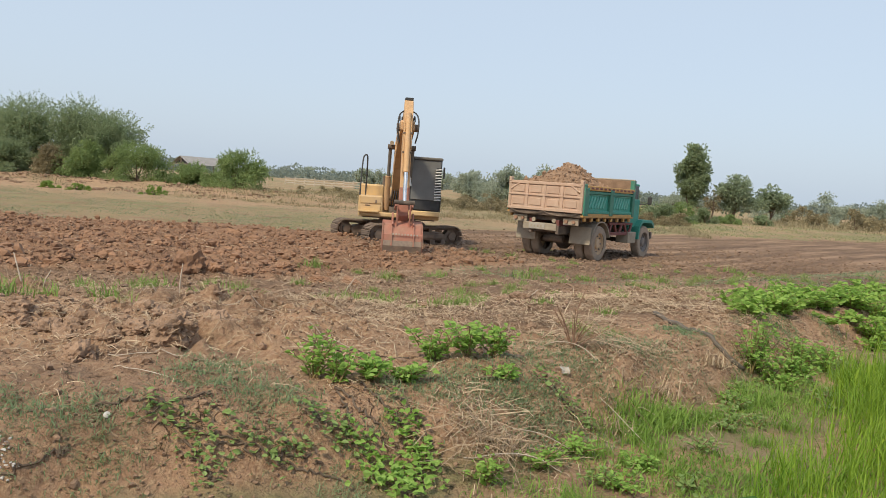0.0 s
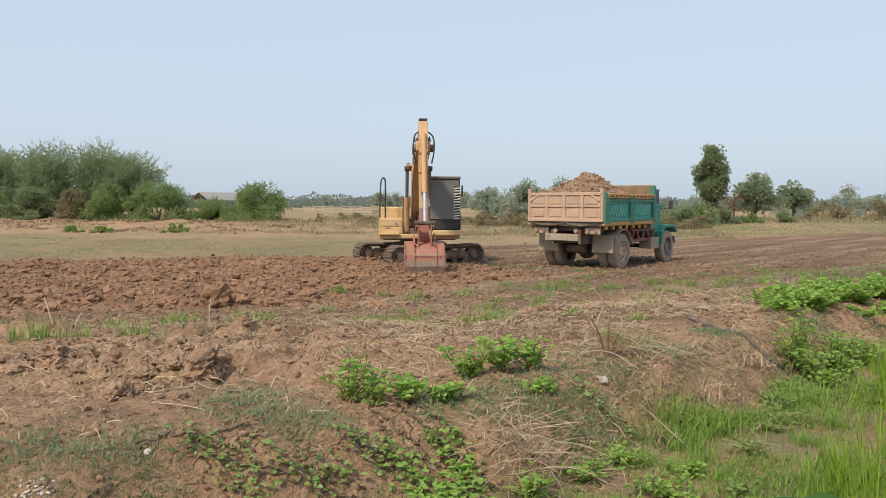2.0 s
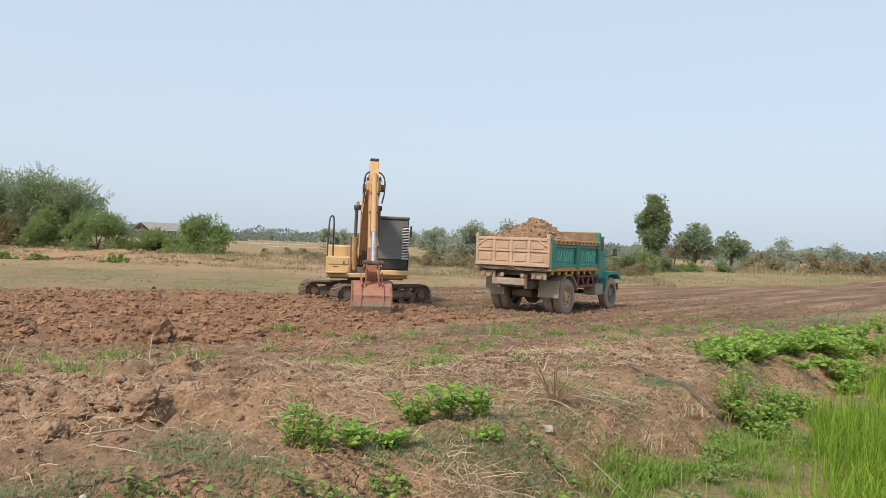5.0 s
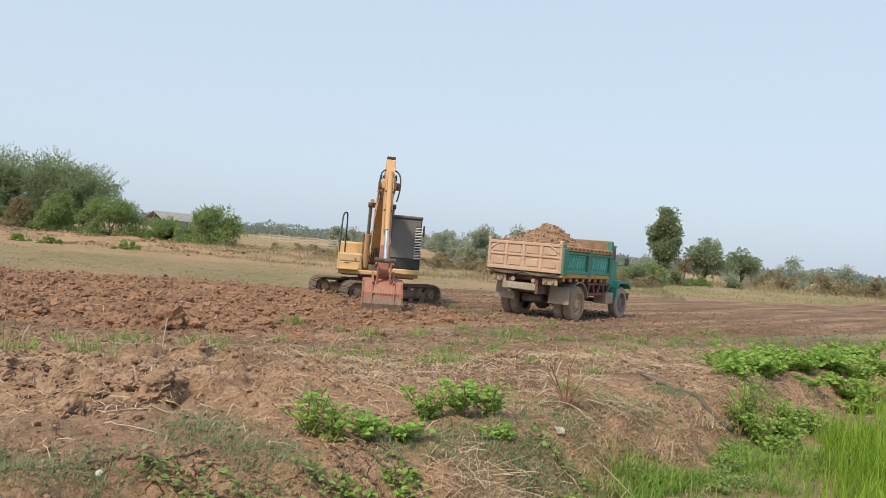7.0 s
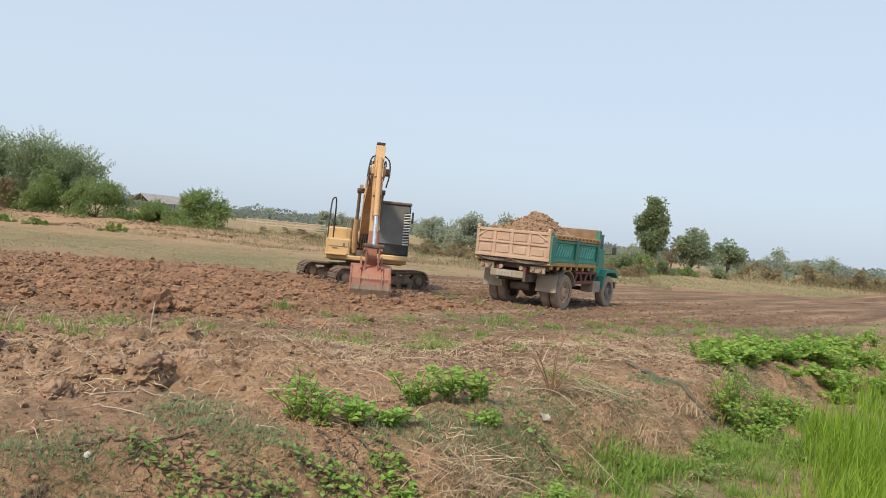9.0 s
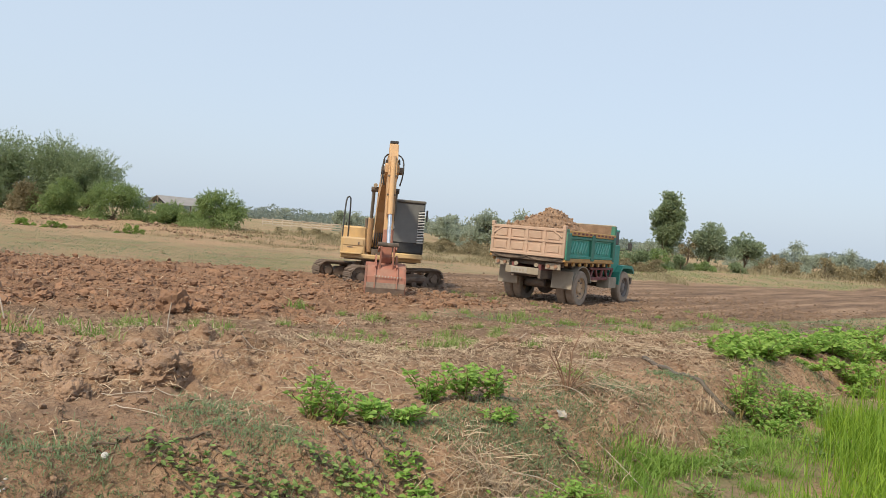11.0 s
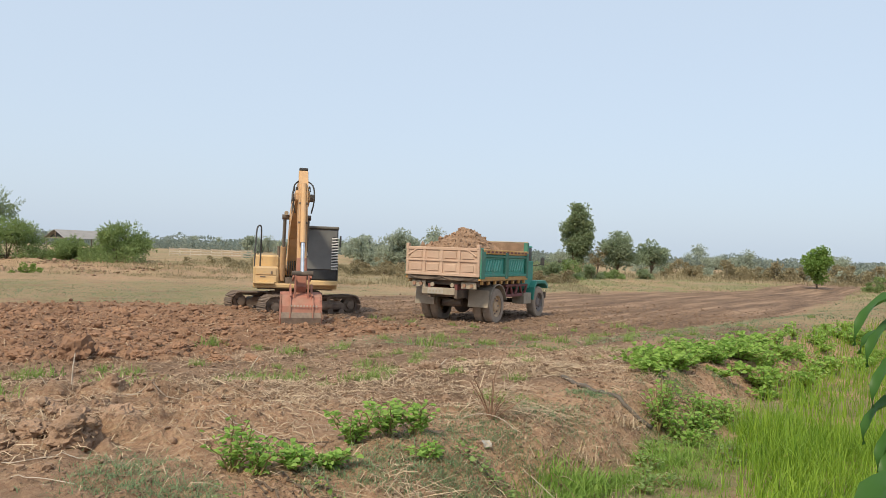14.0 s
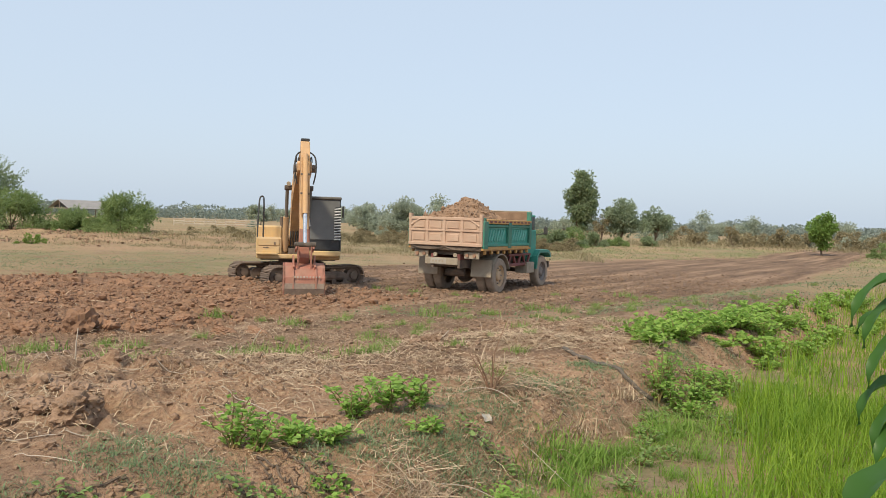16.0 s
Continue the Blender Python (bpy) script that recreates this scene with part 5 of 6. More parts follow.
clods("slope_clods", x, y, np.clip(r.lognormal(-4.7, 0.5, len(x)), 0.004, 0.022), M["clod"], "crumbs of soil on the ditch slope", r)
x, y = scatter(7000, -7, 16, 16, 40, lambda x, y: damp(x, y) * sm(40, 20, y), r)
clods("track_clods", x, y, np.clip(r.lognormal(-3.75, 0.45, len(x)), 0.012, 0.06), M["dull"], "crumbled soil on the vehicle track", r)


x, y = scatter(2400, -62, -22, 43, 56, lambda x, y: sm(-0.1, 0.2, fbm(x * 0.4, y * 0.4, 107)) * sm(41, 46, y), r)
clods("bank_clods", x, y, np.clip(r.lognormal(-2.9, 0.5, len(x)), 0.03, 0.2), M["clod"], "rough brown clods along the far field bank", r)


def big_clod(x, y, s, seed, turned=True):
    """One rough lump of soil, partly sunk; s: its radius and how far it is drawn out upwards."""
    r2 = np.random.default_rng(seed)
    bm = bmesh.new()
    bmesh.ops.create_icosphere(bm, subdivisions=4, radius=1)
    o = Vector(r2.uniform(0, 50, 3))
    for q in bm.verts:
        c = q.co.copy()
        k = 1 + 0.42 * noise.noise(c * 1.3 + o) + 0.40 * abs(noise.noise(c * 2.8 + o)) - 0.12
        k += 0.13 * noise.noise(c * 5.5 + o) - 0.16 * max(0, 0.10 - abs(noise.noise(c * 1.6 - o))) / 0.10
        q.co *= k + 0.07 * noise.noise(c * 13 + o)
        q.co.z *= s[1]
    bmesh.ops.scale(bm, vec=(s[0],) * 3, verts=bm.verts[:])
    ob = part("soil_clod", bm, M["turned"] if turned else M["clod"])
    ob.matrix_basis = pose(x, y, H(x, y) + s[0] * s[1] * (0.35 if turned else -0.05), float(r2.uniform(-12, 12)), float(r2.uniform(-12, 12)), float(r2.uniform(0, 360)))
    return tagged(ob, "large rough red-brown clod of turned soil" if turned else "rough dry grey-brown clod on the bank", "soil clod", "large clods")


for i, (x, y, s) in enumerate(((-6.25, 13.1, (0.24, 1.25)), (-4.2, 13.9, (0.19, 0.5)), (-3.7, 14.1, (0.17, 0.5)), (-7.1, 13.0, (0.17, 0.6)), (-8.6, 13.0, (0.15, 0.6)),
                               (-9.4, 14.6, (0.16, 0.6)), (-5.2, 14.6, (0.16, 0.6)), (-3.3, 15.6, (0.16, 0.5)), (-5.9, 13.3, (0.16, 0.7)), (-5.4, 13.4, (0.13, 0.6)))):
    big_clod(x, y, s, i)
r = np.random.default_rng(61)
for i in range(40):                                   # the broken heap on the bank
    x = -2.62 - 3.0 * (i + r.random()) / 40
    y = 7.12 + 0.06 * (x + 3.5) + r.normal() * 0.36
    big_clod(x, float(y), (float(r.uniform(0.07, 0.18)), float(r.uniform(0.5, 0.8))), 100 + i, False)
for i, (x, y, s) in enumerate(((-0.5, 12.0, 0.17), (-0.25, 12.4, 0.12), (1.1, 12.3, 0.11), (-0.75, 11.8, 0.10), (0.4, 12.5, 0.10), (-1.6, 10.6, 0.09), (-2.1, 9.3, 0.10), (1.6, 13.4, 0.12), (2.1, 13.9, 0.11))):
    big_clod(x, y, (s, 0.65), 150 + i, False)


# ---- straw, grass and weeds ----
def straw(n, x0, x1, y0, y1, weight, lo, hi, wid, r, up=0.05):
    x, y = scatter(n, x0, x1, y0, y1, weight, r)
    p = on_ground(x, y)
    p[:, 2] += r.uniform(0.004, up, len(x))
    az = r.uniform(0, 6.28, len(x))
    ln = r.uniform(lo, hi, len(x))
    d = np.stack([np.cos(az), np.sin(az), r.normal(size=len(x)) * 0.16], -1)
    s = np.stack([-np.sin(az), np.cos(az), r.normal(size=len(x)) * 0.3], -1) * wid * 0.5
    q = p + d * ln[:, None] * 0.5 + np.stack([0 * x, 0 * x, r.uniform(0, 0.03, len(x))], -1)
    e = p + d * ln[:, None]
    e[:, 2] = np.maximum(e[:, 2], height(e[:, 0], e[:, 1]) + 0.004)
    q[:, 2] = np.maximum(q[:, 2], height(q[:, 0], q[:, 1]) + 0.006)
    v = np.stack([p - s, p + s, q - s, q + s, e - s * 0.5, e + s * 0.5], 1).reshape(-1, 3)
    b = np.arange(len(x))[:, None] * 6
    return v, np.stack([b + np.array([[0, 1, 3, 2]]), b + np.array([[2, 3, 5, 4]])], 1).reshape(-1, 4)


r = np.random.default_rng(31)
piles = ((0.43, 8.81, 0.5), (-0.12, 6.61, 0.45), (-1.61, 8.81, 1.1), (-3.44, 7.27, 0.9), (-2.78, 9.89, 1.0), (2.25, 14.2, 0.9), (1.3, 8.59, 0.5), (0.6, 12.6, 1.1), (-0.9, 10.2, 1.0))


def near_piles(x, y):
    return np.clip(sum(np.exp(-((x - a) ** 2 + (y - b) ** 2) / s ** 2) for a, b, s in piles), 0, 1)


bank = lambda x, y: sm(-0.4, 0.3, y - shoulder(x)) * (1 - plough(x, y))
v, f = merge(straw(6000, -8, 5, 4.2, 17, lambda x, y: bank(x, y) * (0.03 + 0.6 * sm(0.0, 0.25, fbm(x * 0.9, y * 0.9, 91))), 0.03, 0.17, 0.006, r),
             straw(8000, -5, 4, 5.5, 15, lambda x, y: near_piles(x, y), 0.04, 0.22, 0.006, r, 0.035),
             straw(500, -6, 4, 6.0, 15, lambda x, y: bank(x, y) * (0.25 + 0.75 * near_piles(x, y)), 0.18, 0.5, 0.009, r, 0.05),
             straw(1300, -1.5, 4, 10.6, 15.5, lambda x, y: bank(x, y) * sm(0.0, 0.25, fbm(x * 0.9, y * 0.9, 93)), 0.06, 0.3, 0.008, r, 0.04),
             straw(1100, 0.2, 4.5, 6.8, 13.5, lambda x, y: sm(-0.1, 0.3, y - toe(x)) * sm(0.3, 0.0, y - shoulder(x)) * 0.8, 0.05, 0.26, 0.005, r, 0.03),
             straw(1200, -14, 6, 12, 22, lambda x, y: 0.6 + 0 * x, 0.1, 0.35, 0.012, r),
             straw(140, -0.5, 0.2, 6.2, 6.9, lambda x, y: np.exp(-((x + 0.15) ** 2 + (y - 6.5) ** 2) / 0.05), 0.2, 0.5, 0.005, r, 0.12),
             straw(150, 0.1, 0.8, 8.4, 9.2, lambda x, y: np.exp(-((x - 0.43) ** 2 + (y - 8.8) ** 2) / 0.05), 0.2, 0.55, 0.008, r, 0.3))
stuff("straw_litter", v, f, L["straw"], "dry pale straw and broken stems on the soil", "straw")


def blades(n, x0, x1, y0, y1, weight, lo, hi, wid, lean, r):
    x, y = scatter(n, x0, x1, y0, y1, weight, r)
    return blade_geo(on_ground(x, y, 0.01), r.uniform(0, 6.28, len(x)), r.uniform(lo, hi, len(x)), r.uniform(0.6, 1.2, len(x)) * wid, r.uniform(*lean, len(x)), r)


floor_w = lambda x, y: sm(0.25, -0.35, y - toe(x) - (shoulder(x) - toe(x)) * sm(2.9, 4.2, x)) * sm(2.6, 3.4, y)
rice_w = lambda x, y: floor_w(x, y) * sm(0.0, 0.9, x - np.maximum(1.28, 1.58 + 0.36 * (y - 6.5)) + 0.7 * vnoise(x * 1.3, y * 1.3, 95)) * (0.35 + 0.65 * sm(-0.25, 0.05, fbm(x * 1.6, y * 1.6, 96)))
short_w = lambda x, y: floor_w(x, y) * sm(0.0, 0.2, fbm(x * 1.5 + 3, y * 1.5, 97) + 0.06) * sm(-1.2, 0.4, x)
v, f = merge(blades(21000, 0.8, 6, 3.0, 11, rice_w, 0.22, 0.46, 0.010, (0.1, 1.0), r), blades(15000, 2.0, 15, 8, 24, rice_w, 0.25, 0.50, 0.013, (0.1, 0.9), r))
stuff("bright_grass", v, f, L["rice"], "dense bright green grass growing in the ditch", "grass")
v, f = merge(blades(12500, 0.6, 4.4, 4.5, 12, lambda x, y: floor_w(x, y) * (0.16 + 0.84 * sm(-0.03, 0.14, fbm(x * 2.2, y * 2.2, 94))), 0.05, 0.16, 0.009, (0.5, 1.9), r),
             blades(5500, -1.5, 3.5, 3.4, 11, short_w, 0.05, 0.17, 0.009, (0.5, 1.8), r),
             blades(1000, 0.3, 2.0, 7.2, 9.4, lambda x, y: np.exp(-((x - 1.15) ** 2 / 0.10 + (y - 8.05 - 0.9 * (x - 1.15)) ** 2 / 0.05)), 0.12, 0.28, 0.011, (0.5, 1.4), r))
stuff("ditch_grass", v, f, L["ditch"], "short green grass on the ditch floor", "grass")
patches = ((-2.11, 6.43, 0.25), (-2.05, 6.0, 0.2), (-1.64, 5.95, 0.26), (-1.4, 5.89, 0.25), (-2.59, 4.92, 0.3), (-2.41, 5.18, 0.22), (-2.11, 5.11, 0.18), (-0.48, 7.2, 0.26), (-0.23, 7.22, 0.3), (-0.03, 7.25, 0.3), (0.07, 7.97, 0.3), (0.13, 8.9, 0.3), (1.3, 9.3, 0.3), (0.66, 9.65, 0.28), (1.43, 10.24, 0.2), (0.18, 7.3, 0.25), (-0.29, 6.84, 0.28), (0.35, 8.3, 0.3), (0.75, 9.0, 0.25), (1.0, 9.0, 0.22), (1.65, 10.4, 0.25), (0.55, 8.0, 0.2), (2.9, 12.0, 0.3), (-2.9, 5.0, 0.25))
v, f = merge(*[blades(560, a - 1, a + 1, b - 1, b + 1, lambda x, y, a=a, b=b, s=s: np.exp(-((x - a) ** 2 + ((y - b) * 0.9) ** 2) / s ** 2), 0.04, 0.12, 0.007, (0.9, 2.5), r) for a, b, s in patches])
slope_w = lambda x, y: sm(-0.2, 0.2, y - toe(x)) * sm(0.7, 0.0, y - shoulder(x)) * sm(0.02, 0.22, fbm(x * 1.9 + 9, y * 1.9, 113) + 0.05 * sm(1.0, -0.5, x))
v, f = merge((v, f), blades(6500, -1.0, 4.0, 5.2, 13.5, slope_w, 0.04, 0.12, 0.007, (0.8, 2.4), r))
stuff("low_grass", v, f, L["low"], "grey-green creeping grass in patches on the bank", "grass")
field_w = lambda x, y: (1 - plough(x, y)) * (1 - damp(x, y)) * sm(-0.25, 0.15, fbm(x * 0.35, y * 0.35, 98) + 0.05)
v, f = merge(blades(26000, -34, 12, 17, 46, lambda x, y: field_w(x, y) * sm(50, 18, y), 0.05, 0.11, 0.03, (1.0, 2.4), r),
             blades(9000, 2, 34, 22, 75, lambda x, y: field_w(x, y), 0.06, 0.15, 0.04, (0.8, 2.0), r))
stuff("field_grass", v, f, L["thin"], "thin grey-green grass over the fallow field", "grass")
strip_w = lambda x, y: (1 - damp(x, y)) * sm(-0.2, 0.1, fbm(x * 0.3, y * 0.3, 99) + 0.1)
v, f = blades(9000, -2, 40, 50, 76, lambda x, y: strip_w(x, y) * sm(0.0, 3.0, x + 2), 0.08, 0.22, 0.04, (0.5, 1.8), r)
stuff("green_verge", v, f, L["verge"], "light green grass verge beyond the road", "grass")
v, f = merge(blades(38000, -28, 6, 44, 92, lambda x, y: sm(-0.15, 0.2, fbm(x * 0.5, y * 0.5, 101, 5) + 0.05) * sm(-29, -21, x), 0.12, 0.46, 0.035, (0.5, 2.2), r),
             blades(9000, 2, 62, 74, 100, lambda x, y: 0.4 + 0.6 * sm(-0.2, 0.2, fbm(x * 0.2, y * 0.2, 102)), 0.25, 0.85, 0.045, (0.3, 1.6), r),
             blades(5000, -60, -22, 46, 58, lambda x, y: sm(-0.1, 0.2, fbm(x * 0.4, y * 0.4, 103)), 0.1, 0.28, 0.05, (0.8, 2.0), r))
stuff("dry_grass", v, f, L["drygrass"], "tall dry tan grass at the field's edge", "grass")


def tuft_kind(seed, label):
    r2 = np.random.default_rng(seed)
    t = thing("grass_tuft", Matrix(), label, "grass tuft", "grass tufts on the soil")
    n = 95
    p = np.zeros((n, 3))
    p[:, :2] = r2.normal(size=(n, 2)) * np.array([0.13, 0.09])
    p[:, 2] = -0.02
    v, f = blade_geo(p, r2.uniform(0, 6.28, n), r2.uniform(0.09, 0.25, n), r2.uniform(0.008, 0.014, n), r2.uniform(0.3, 1.5, n), r2)
    tagged(quads("green_grass", v, f, L["tuft"], t), kind="stuff")
    k = 12
    p = p[:k].copy()
    v, f = blade_geo(p, r2.uniform(0, 6.28, k), r2.uniform(0.12, 0.3, k), np.full(k, 0.006), r2.uniform(0.3, 1.8, k), r2)
    tagged(quads("dry_grass", v, f, L["straw"], t), kind="stuff")
    return t


kinds = [tuft_kind(s, "small green grass tuft with dry stems on bare soil") for s in (1, 2, 3, 4)]
spots = [(-4.79, 8.85), (-5.5, 8.78), (-2.74, 10.38), (-4.73, 11.88), (-4.08, 9.88), (-1.48, 13.9), (-2.26, 11.31), (-5.74, 11.22), (-6.75, 11.07), (-2.66, 15.91), (0.79, 15.22), (-5.64, 8.2),
         (-3.38, 15.22), (-3.33, 9.35), (1.07, 19.51), (-1.11, 17.41), (-4.98, 15.52), (-0.47, 18.51), (2.54, 19.16), (3.89, 23.78), (1.8, 19.08), (-5.43, 12.31), (-1.17, 10.95), (-2.81, 11.48)]
ex, ey = scatter(130, -10, 11, 9.5, 27, lambda x, y: (1 - plough(x, y)) * sm(0, 2, y - shoulder(x)) * (0.35 + 0.65 * sm(-0.15, 0.25, fbm(x * 0.9, y * 0.9, 105))) * (1 - 0.85 * sm(20, 24, y)), r)
spots += list(zip(ex.tolist(), ey.tolist()))
for i, (x, y) in enumerate(spots):
    m = pose(x, y, H(x, y), 0, 0, float(r.uniform(0, 360))) @ Matrix.Scale(float(r.uniform(0.75, 1.3)) * (1.0 if i < 24 else 0.62), 4)
    if i < 4:
        kinds[i].matrix_basis = m
    else:
        copy_thing(kinds[i % 4], m)


def weed(x, y, h, spread, n_stem, per, size, label, seed, mt="weed", stem=(0.004, 0.008), group="leafy weeds"):
    """A leafy weed: stems from one root, each with leaves in pairs."""
    r2 = np.random.default_rng(seed)
    t = thing("weed_plant", pose(x, y, H(x, y) - 0.02), label, "weed", group)
    P, D = [], []
    for i in range(n_stem):
        a = r2.uniform(0, 6.28)
        out = r2.random() ** 0.7 * spread
        hh = h * r2.uniform(0.55, 1.0)
        bm = bmesh.new()
        pts = [Vector((0.06 * math.cos(a) * r2.random(), 0.06 * math.sin(a) * r2.random(), 0))]
        for k in range(1, 5):
            q = k / 4
            pts.append(Vector((math.cos(a) * out * q ** 1.2, math.sin(a) * out * q ** 1.2, hh * q ** 0.85)) + Vector(r2.normal(size=3) * 0.012))
        limb(bm, [tuple(p) for p in pts], stem[1], stem[0] * 0.6, 5)
        part("stem", bm, M["stem"], t)
        for k in range(per):
            q = r2.uniform(0.12, 1.0) * 4
            s = min(int(q), 3)
            p = pts[s].lerp(pts[s + 1], q - s)
            b = r2.uniform(0, 6.28)
            P.append(p), D.append((math.cos(b), math.sin(b), r2.uniform(-0.15, 0.55)))
    P, D = np.array([p[:] for p in P]), np.array(D)
    P = P + D * 0.02
    P[:, 2] = np.maximum(P[:, 2], 0.03)
    n = len(P)
    v, f = leaf_geo(P, D, r2.uniform(0.6, 1.25, n) * size, r2.uniform(0.5, 0.75, n) * size, r2, 0.18)
    quads("leaves", v, f, L[mt], t)
    return t


lab = "bright green leafy weed with reddish stems on the bank"
for i, (x, y, h, sp, ns, pr, sz) in enumerate((
        (-1.48, 6.66, 0.42, 0.22, 9, 14, 0.07), (-1.28, 6.62, 0.28, 0.2, 8, 14, 0.075), (-1.05, 6.75, 0.22, 0.22, 9, 14, 0.08), (-0.84, 6.92, 0.2, 0.2, 8, 12, 0.08),
        (-0.75, 7.55, 0.30, 0.25, 10, 15, 0.075), (-0.50, 7.72, 0.34, 0.26, 11, 15, 0.075), (-0.28, 7.85, 0.28, 0.25, 10, 14, 0.075), (-0.1, 7.4, 0.12, 0.22, 6, 10, 0.07))):
    weed(x, y, h * float(r.uniform(0.8, 1.15)), sp * 1.15, ns + 1, pr + 4, sz * 0.8, lab, 200 + i)
lab = "dense bright green broad-leaved weed spilling over the ditch edge"
for i in range(34):
    q = i / 33
    x = 2.55 + 2.6 * q + r.normal() * 0.14
    y = shoulder(x) - (0.5 if i % 2 else 1.5 * q) * r.random() + (0.75 if i % 3 == 0 else 0.0) + 0.3 * (1 - q)
    weed(x, float(y), r.uniform(0.14, 0.40), 0.42, 13, 17, 0.095, lab, 300 + i, "ridge")
lowx, lowy = scatter(30, 0.3, 4.2, 5.4, 12, lambda x, y: floor_w(x, y) * sm(2.6, 0.4, np.abs(y - toe(x))), r)
for i, (x, y) in enumerate(zip(lowx.tolist(), lowy.tolist())):
    weed(x, y, float(r.uniform(0.07, 0.17)), 0.22, 6, 10, 0.046, "low spreading green weed on the ditch floor", 500 + i, "vine")
for i, (x, y, h) in enumerate(((2.3, 10.5, 0.62), (2.42, 10.7, 0.7), (2.5, 10.4, 0.4), (2.95, 11.3, 0.42), (3.1, 11.5, 0.42), (2.75, 10.8, 0.32), (3.3, 11.4, 0.35), (2.6, 10.1, 0.22), (2.9, 10.7, 0.25), (1.9, 9.2, 0.16), (0.5, 7.0, 0.18), (0.27, 6.6, 0.2), (-0.03, 6.2, 0.2), (0.8, 6.45, 0.14), (1.0, 6.9, 0.14))):
    weed(x, y, h, 0.24, 13, 17, 0.06 if i < 9 else 0.042, "bushy bright green weed at the foot of the bank", 400 + i)
for i in range(40):
    x = r.uniform(4.2, 9.5)
    weed(x, float(shoulder(x) - r.uniform(-0.4, 2.0)), r.uniform(0.2, 0.4), 0.35, 9, 13, 0.09, lab, 440 + i, "ridge")


def grass_clump(seed, n, lo, hi, mt, label, spread=0.09):
    r2 = np.random.default_rng(seed)
    t = thing("grass_clump", Matrix(), label, "grass clump", "grass clumps in the ditch" if mt == "ditch" else "dry grass clumps")
    p = np.zeros((n, 3))
    p[:, :2] = r2.normal(size=(n, 2)) * spread
    p[:, 2] = -0.03
    v, f = blade_geo(p, r2.uniform(0, 6.28, n), r2.uniform(lo, hi, n), r2.uniform(0.007, 0.013, n), r2.uniform(0.3, 1.7, n), r2)
    tagged(quads("grass", v, f, L[mt], t), kind="stuff")
    return t


r = np.random.default_rng(77)
clump_kinds = [grass_clump(610 + i, 110, 0.14, 0.36, "ditch", "arching bright green grass clump in the ditch") for i in range(3)]
cx, cy = scatter(38, 0.2, 5.2, 5.2, 14, lambda x, y: sm(0.3, 0.0, y - toe(x)) * sm(-2.6, -0.8, y - toe(x)) * sm(-0.1, 0.2, fbm(x * 1.7, y * 1.7, 111)), r)
for i, (x, y) in enumerate(zip(cx.tolist(), cy.tolist())):
    m = pose(x, y, H(x, y), 0, 0, float(r.uniform(0, 360))) @ Matrix.Scale(float(r.uniform(0.55, 1.0)), 4)
    if i < 3:
        clump_kinds[i].matrix_basis = m
    else:
        copy_thing(clump_kinds[i % 3], m)
dry_kinds = [grass_clump(640 + i, 80, 0.12, 0.34, "straw", "dry tan grass clump on the ditch slope", 0.07) for i in range(2)]
for i, (x, y) in enumerate(((1.72, 9.75), (1.86, 9.95), (0.45, 8.85), (0.28, 8.75), (-0.15, 6.55), (0.02, 6.6), (2.4, 11.7), (1.2, 8.6), (0.75, 7.6), (3.4, 13.2))):
    m = pose(x, y, H(x, y), 0, 0, float(r.uniform(0, 360))) @ Matrix.Scale(float(r.uniform(0.7, 1.1)), 4)
    if i < 2:
        dry_kinds[i].matrix_basis = m
    else:
        copy_thing(dry_kinds[i % 2], m)


def fallen_stem(x, y, az, ln, arch, seed):
    """A long dry stem lying on the slope, lifted a little in its middle."""
    r2 = np.random.default_rng(seed)
    bm = bmesh.new()
    z0 = H(x, y)
    pts = []
    for k in range(12):
        q = k / 11
        px, py = x + math.cos(az) * ln * q + 0.03 * math.sin(5 * q + seed), y + math.sin(az) * ln * q
        pts.append((px - x, py - y, max(H(px, py) + 0.008, z0 + (H(x + math.cos(az) * ln, y + math.sin(az) * ln) - z0) * q + arch * math.sin(math.pi * q)) - z0))
    tube(bm, pts, float(r2.uniform(0.0025, 0.0045)), 5)
    o = part("fallen_stem", bm, M["fence"] if seed % 3 else M["twig"])
    o.matrix_basis = pose(x, y, z0)
    return tagged(o, "long dry stem lying on the ditch slope", "stem", "fallen stems")


for i, (x, y, az, ln, arch) in enumerate(((-0.15, 7.3, 1.2, 0.5, 0.1), (0.0, 6.9, 0.1, 0.6, 0.05), (0.62, 7.9, -0.9, 0.7, 0.06), (0.85, 8.1, -1.1, 0.6, 0.04), (0.1, 8.6, -0.5, 0.55, 0.1), (-0.2, 6.3, 0.4, 0.7, 0.1),
                                       (1.2, 9.2, -0.8, 0.5, 0.05), (-3.0, 6.3, 0.2, 0.6, 0.03), (-2.7, 5.9, -0.1, 0.5, 0.03), (-1.9, 6.9, 0.5, 0.5, 0.03), (-3.4, 8.6, 0.3, 0.7, 0.04), (-4.2, 8.9, 2.6, 0.5, 0.12),
                                       (-2.2, 8.0, 0.1, 0.5, 0.02), (-1.5, 7.6, 2.9, 0.6, 0.03), (2.0, 13.0, 0.4, 0.6, 0.1), (1.4, 11.6, 0.3, 0.5, 0.08))):
    fallen_stem(x, y, az, ln, arch, i)


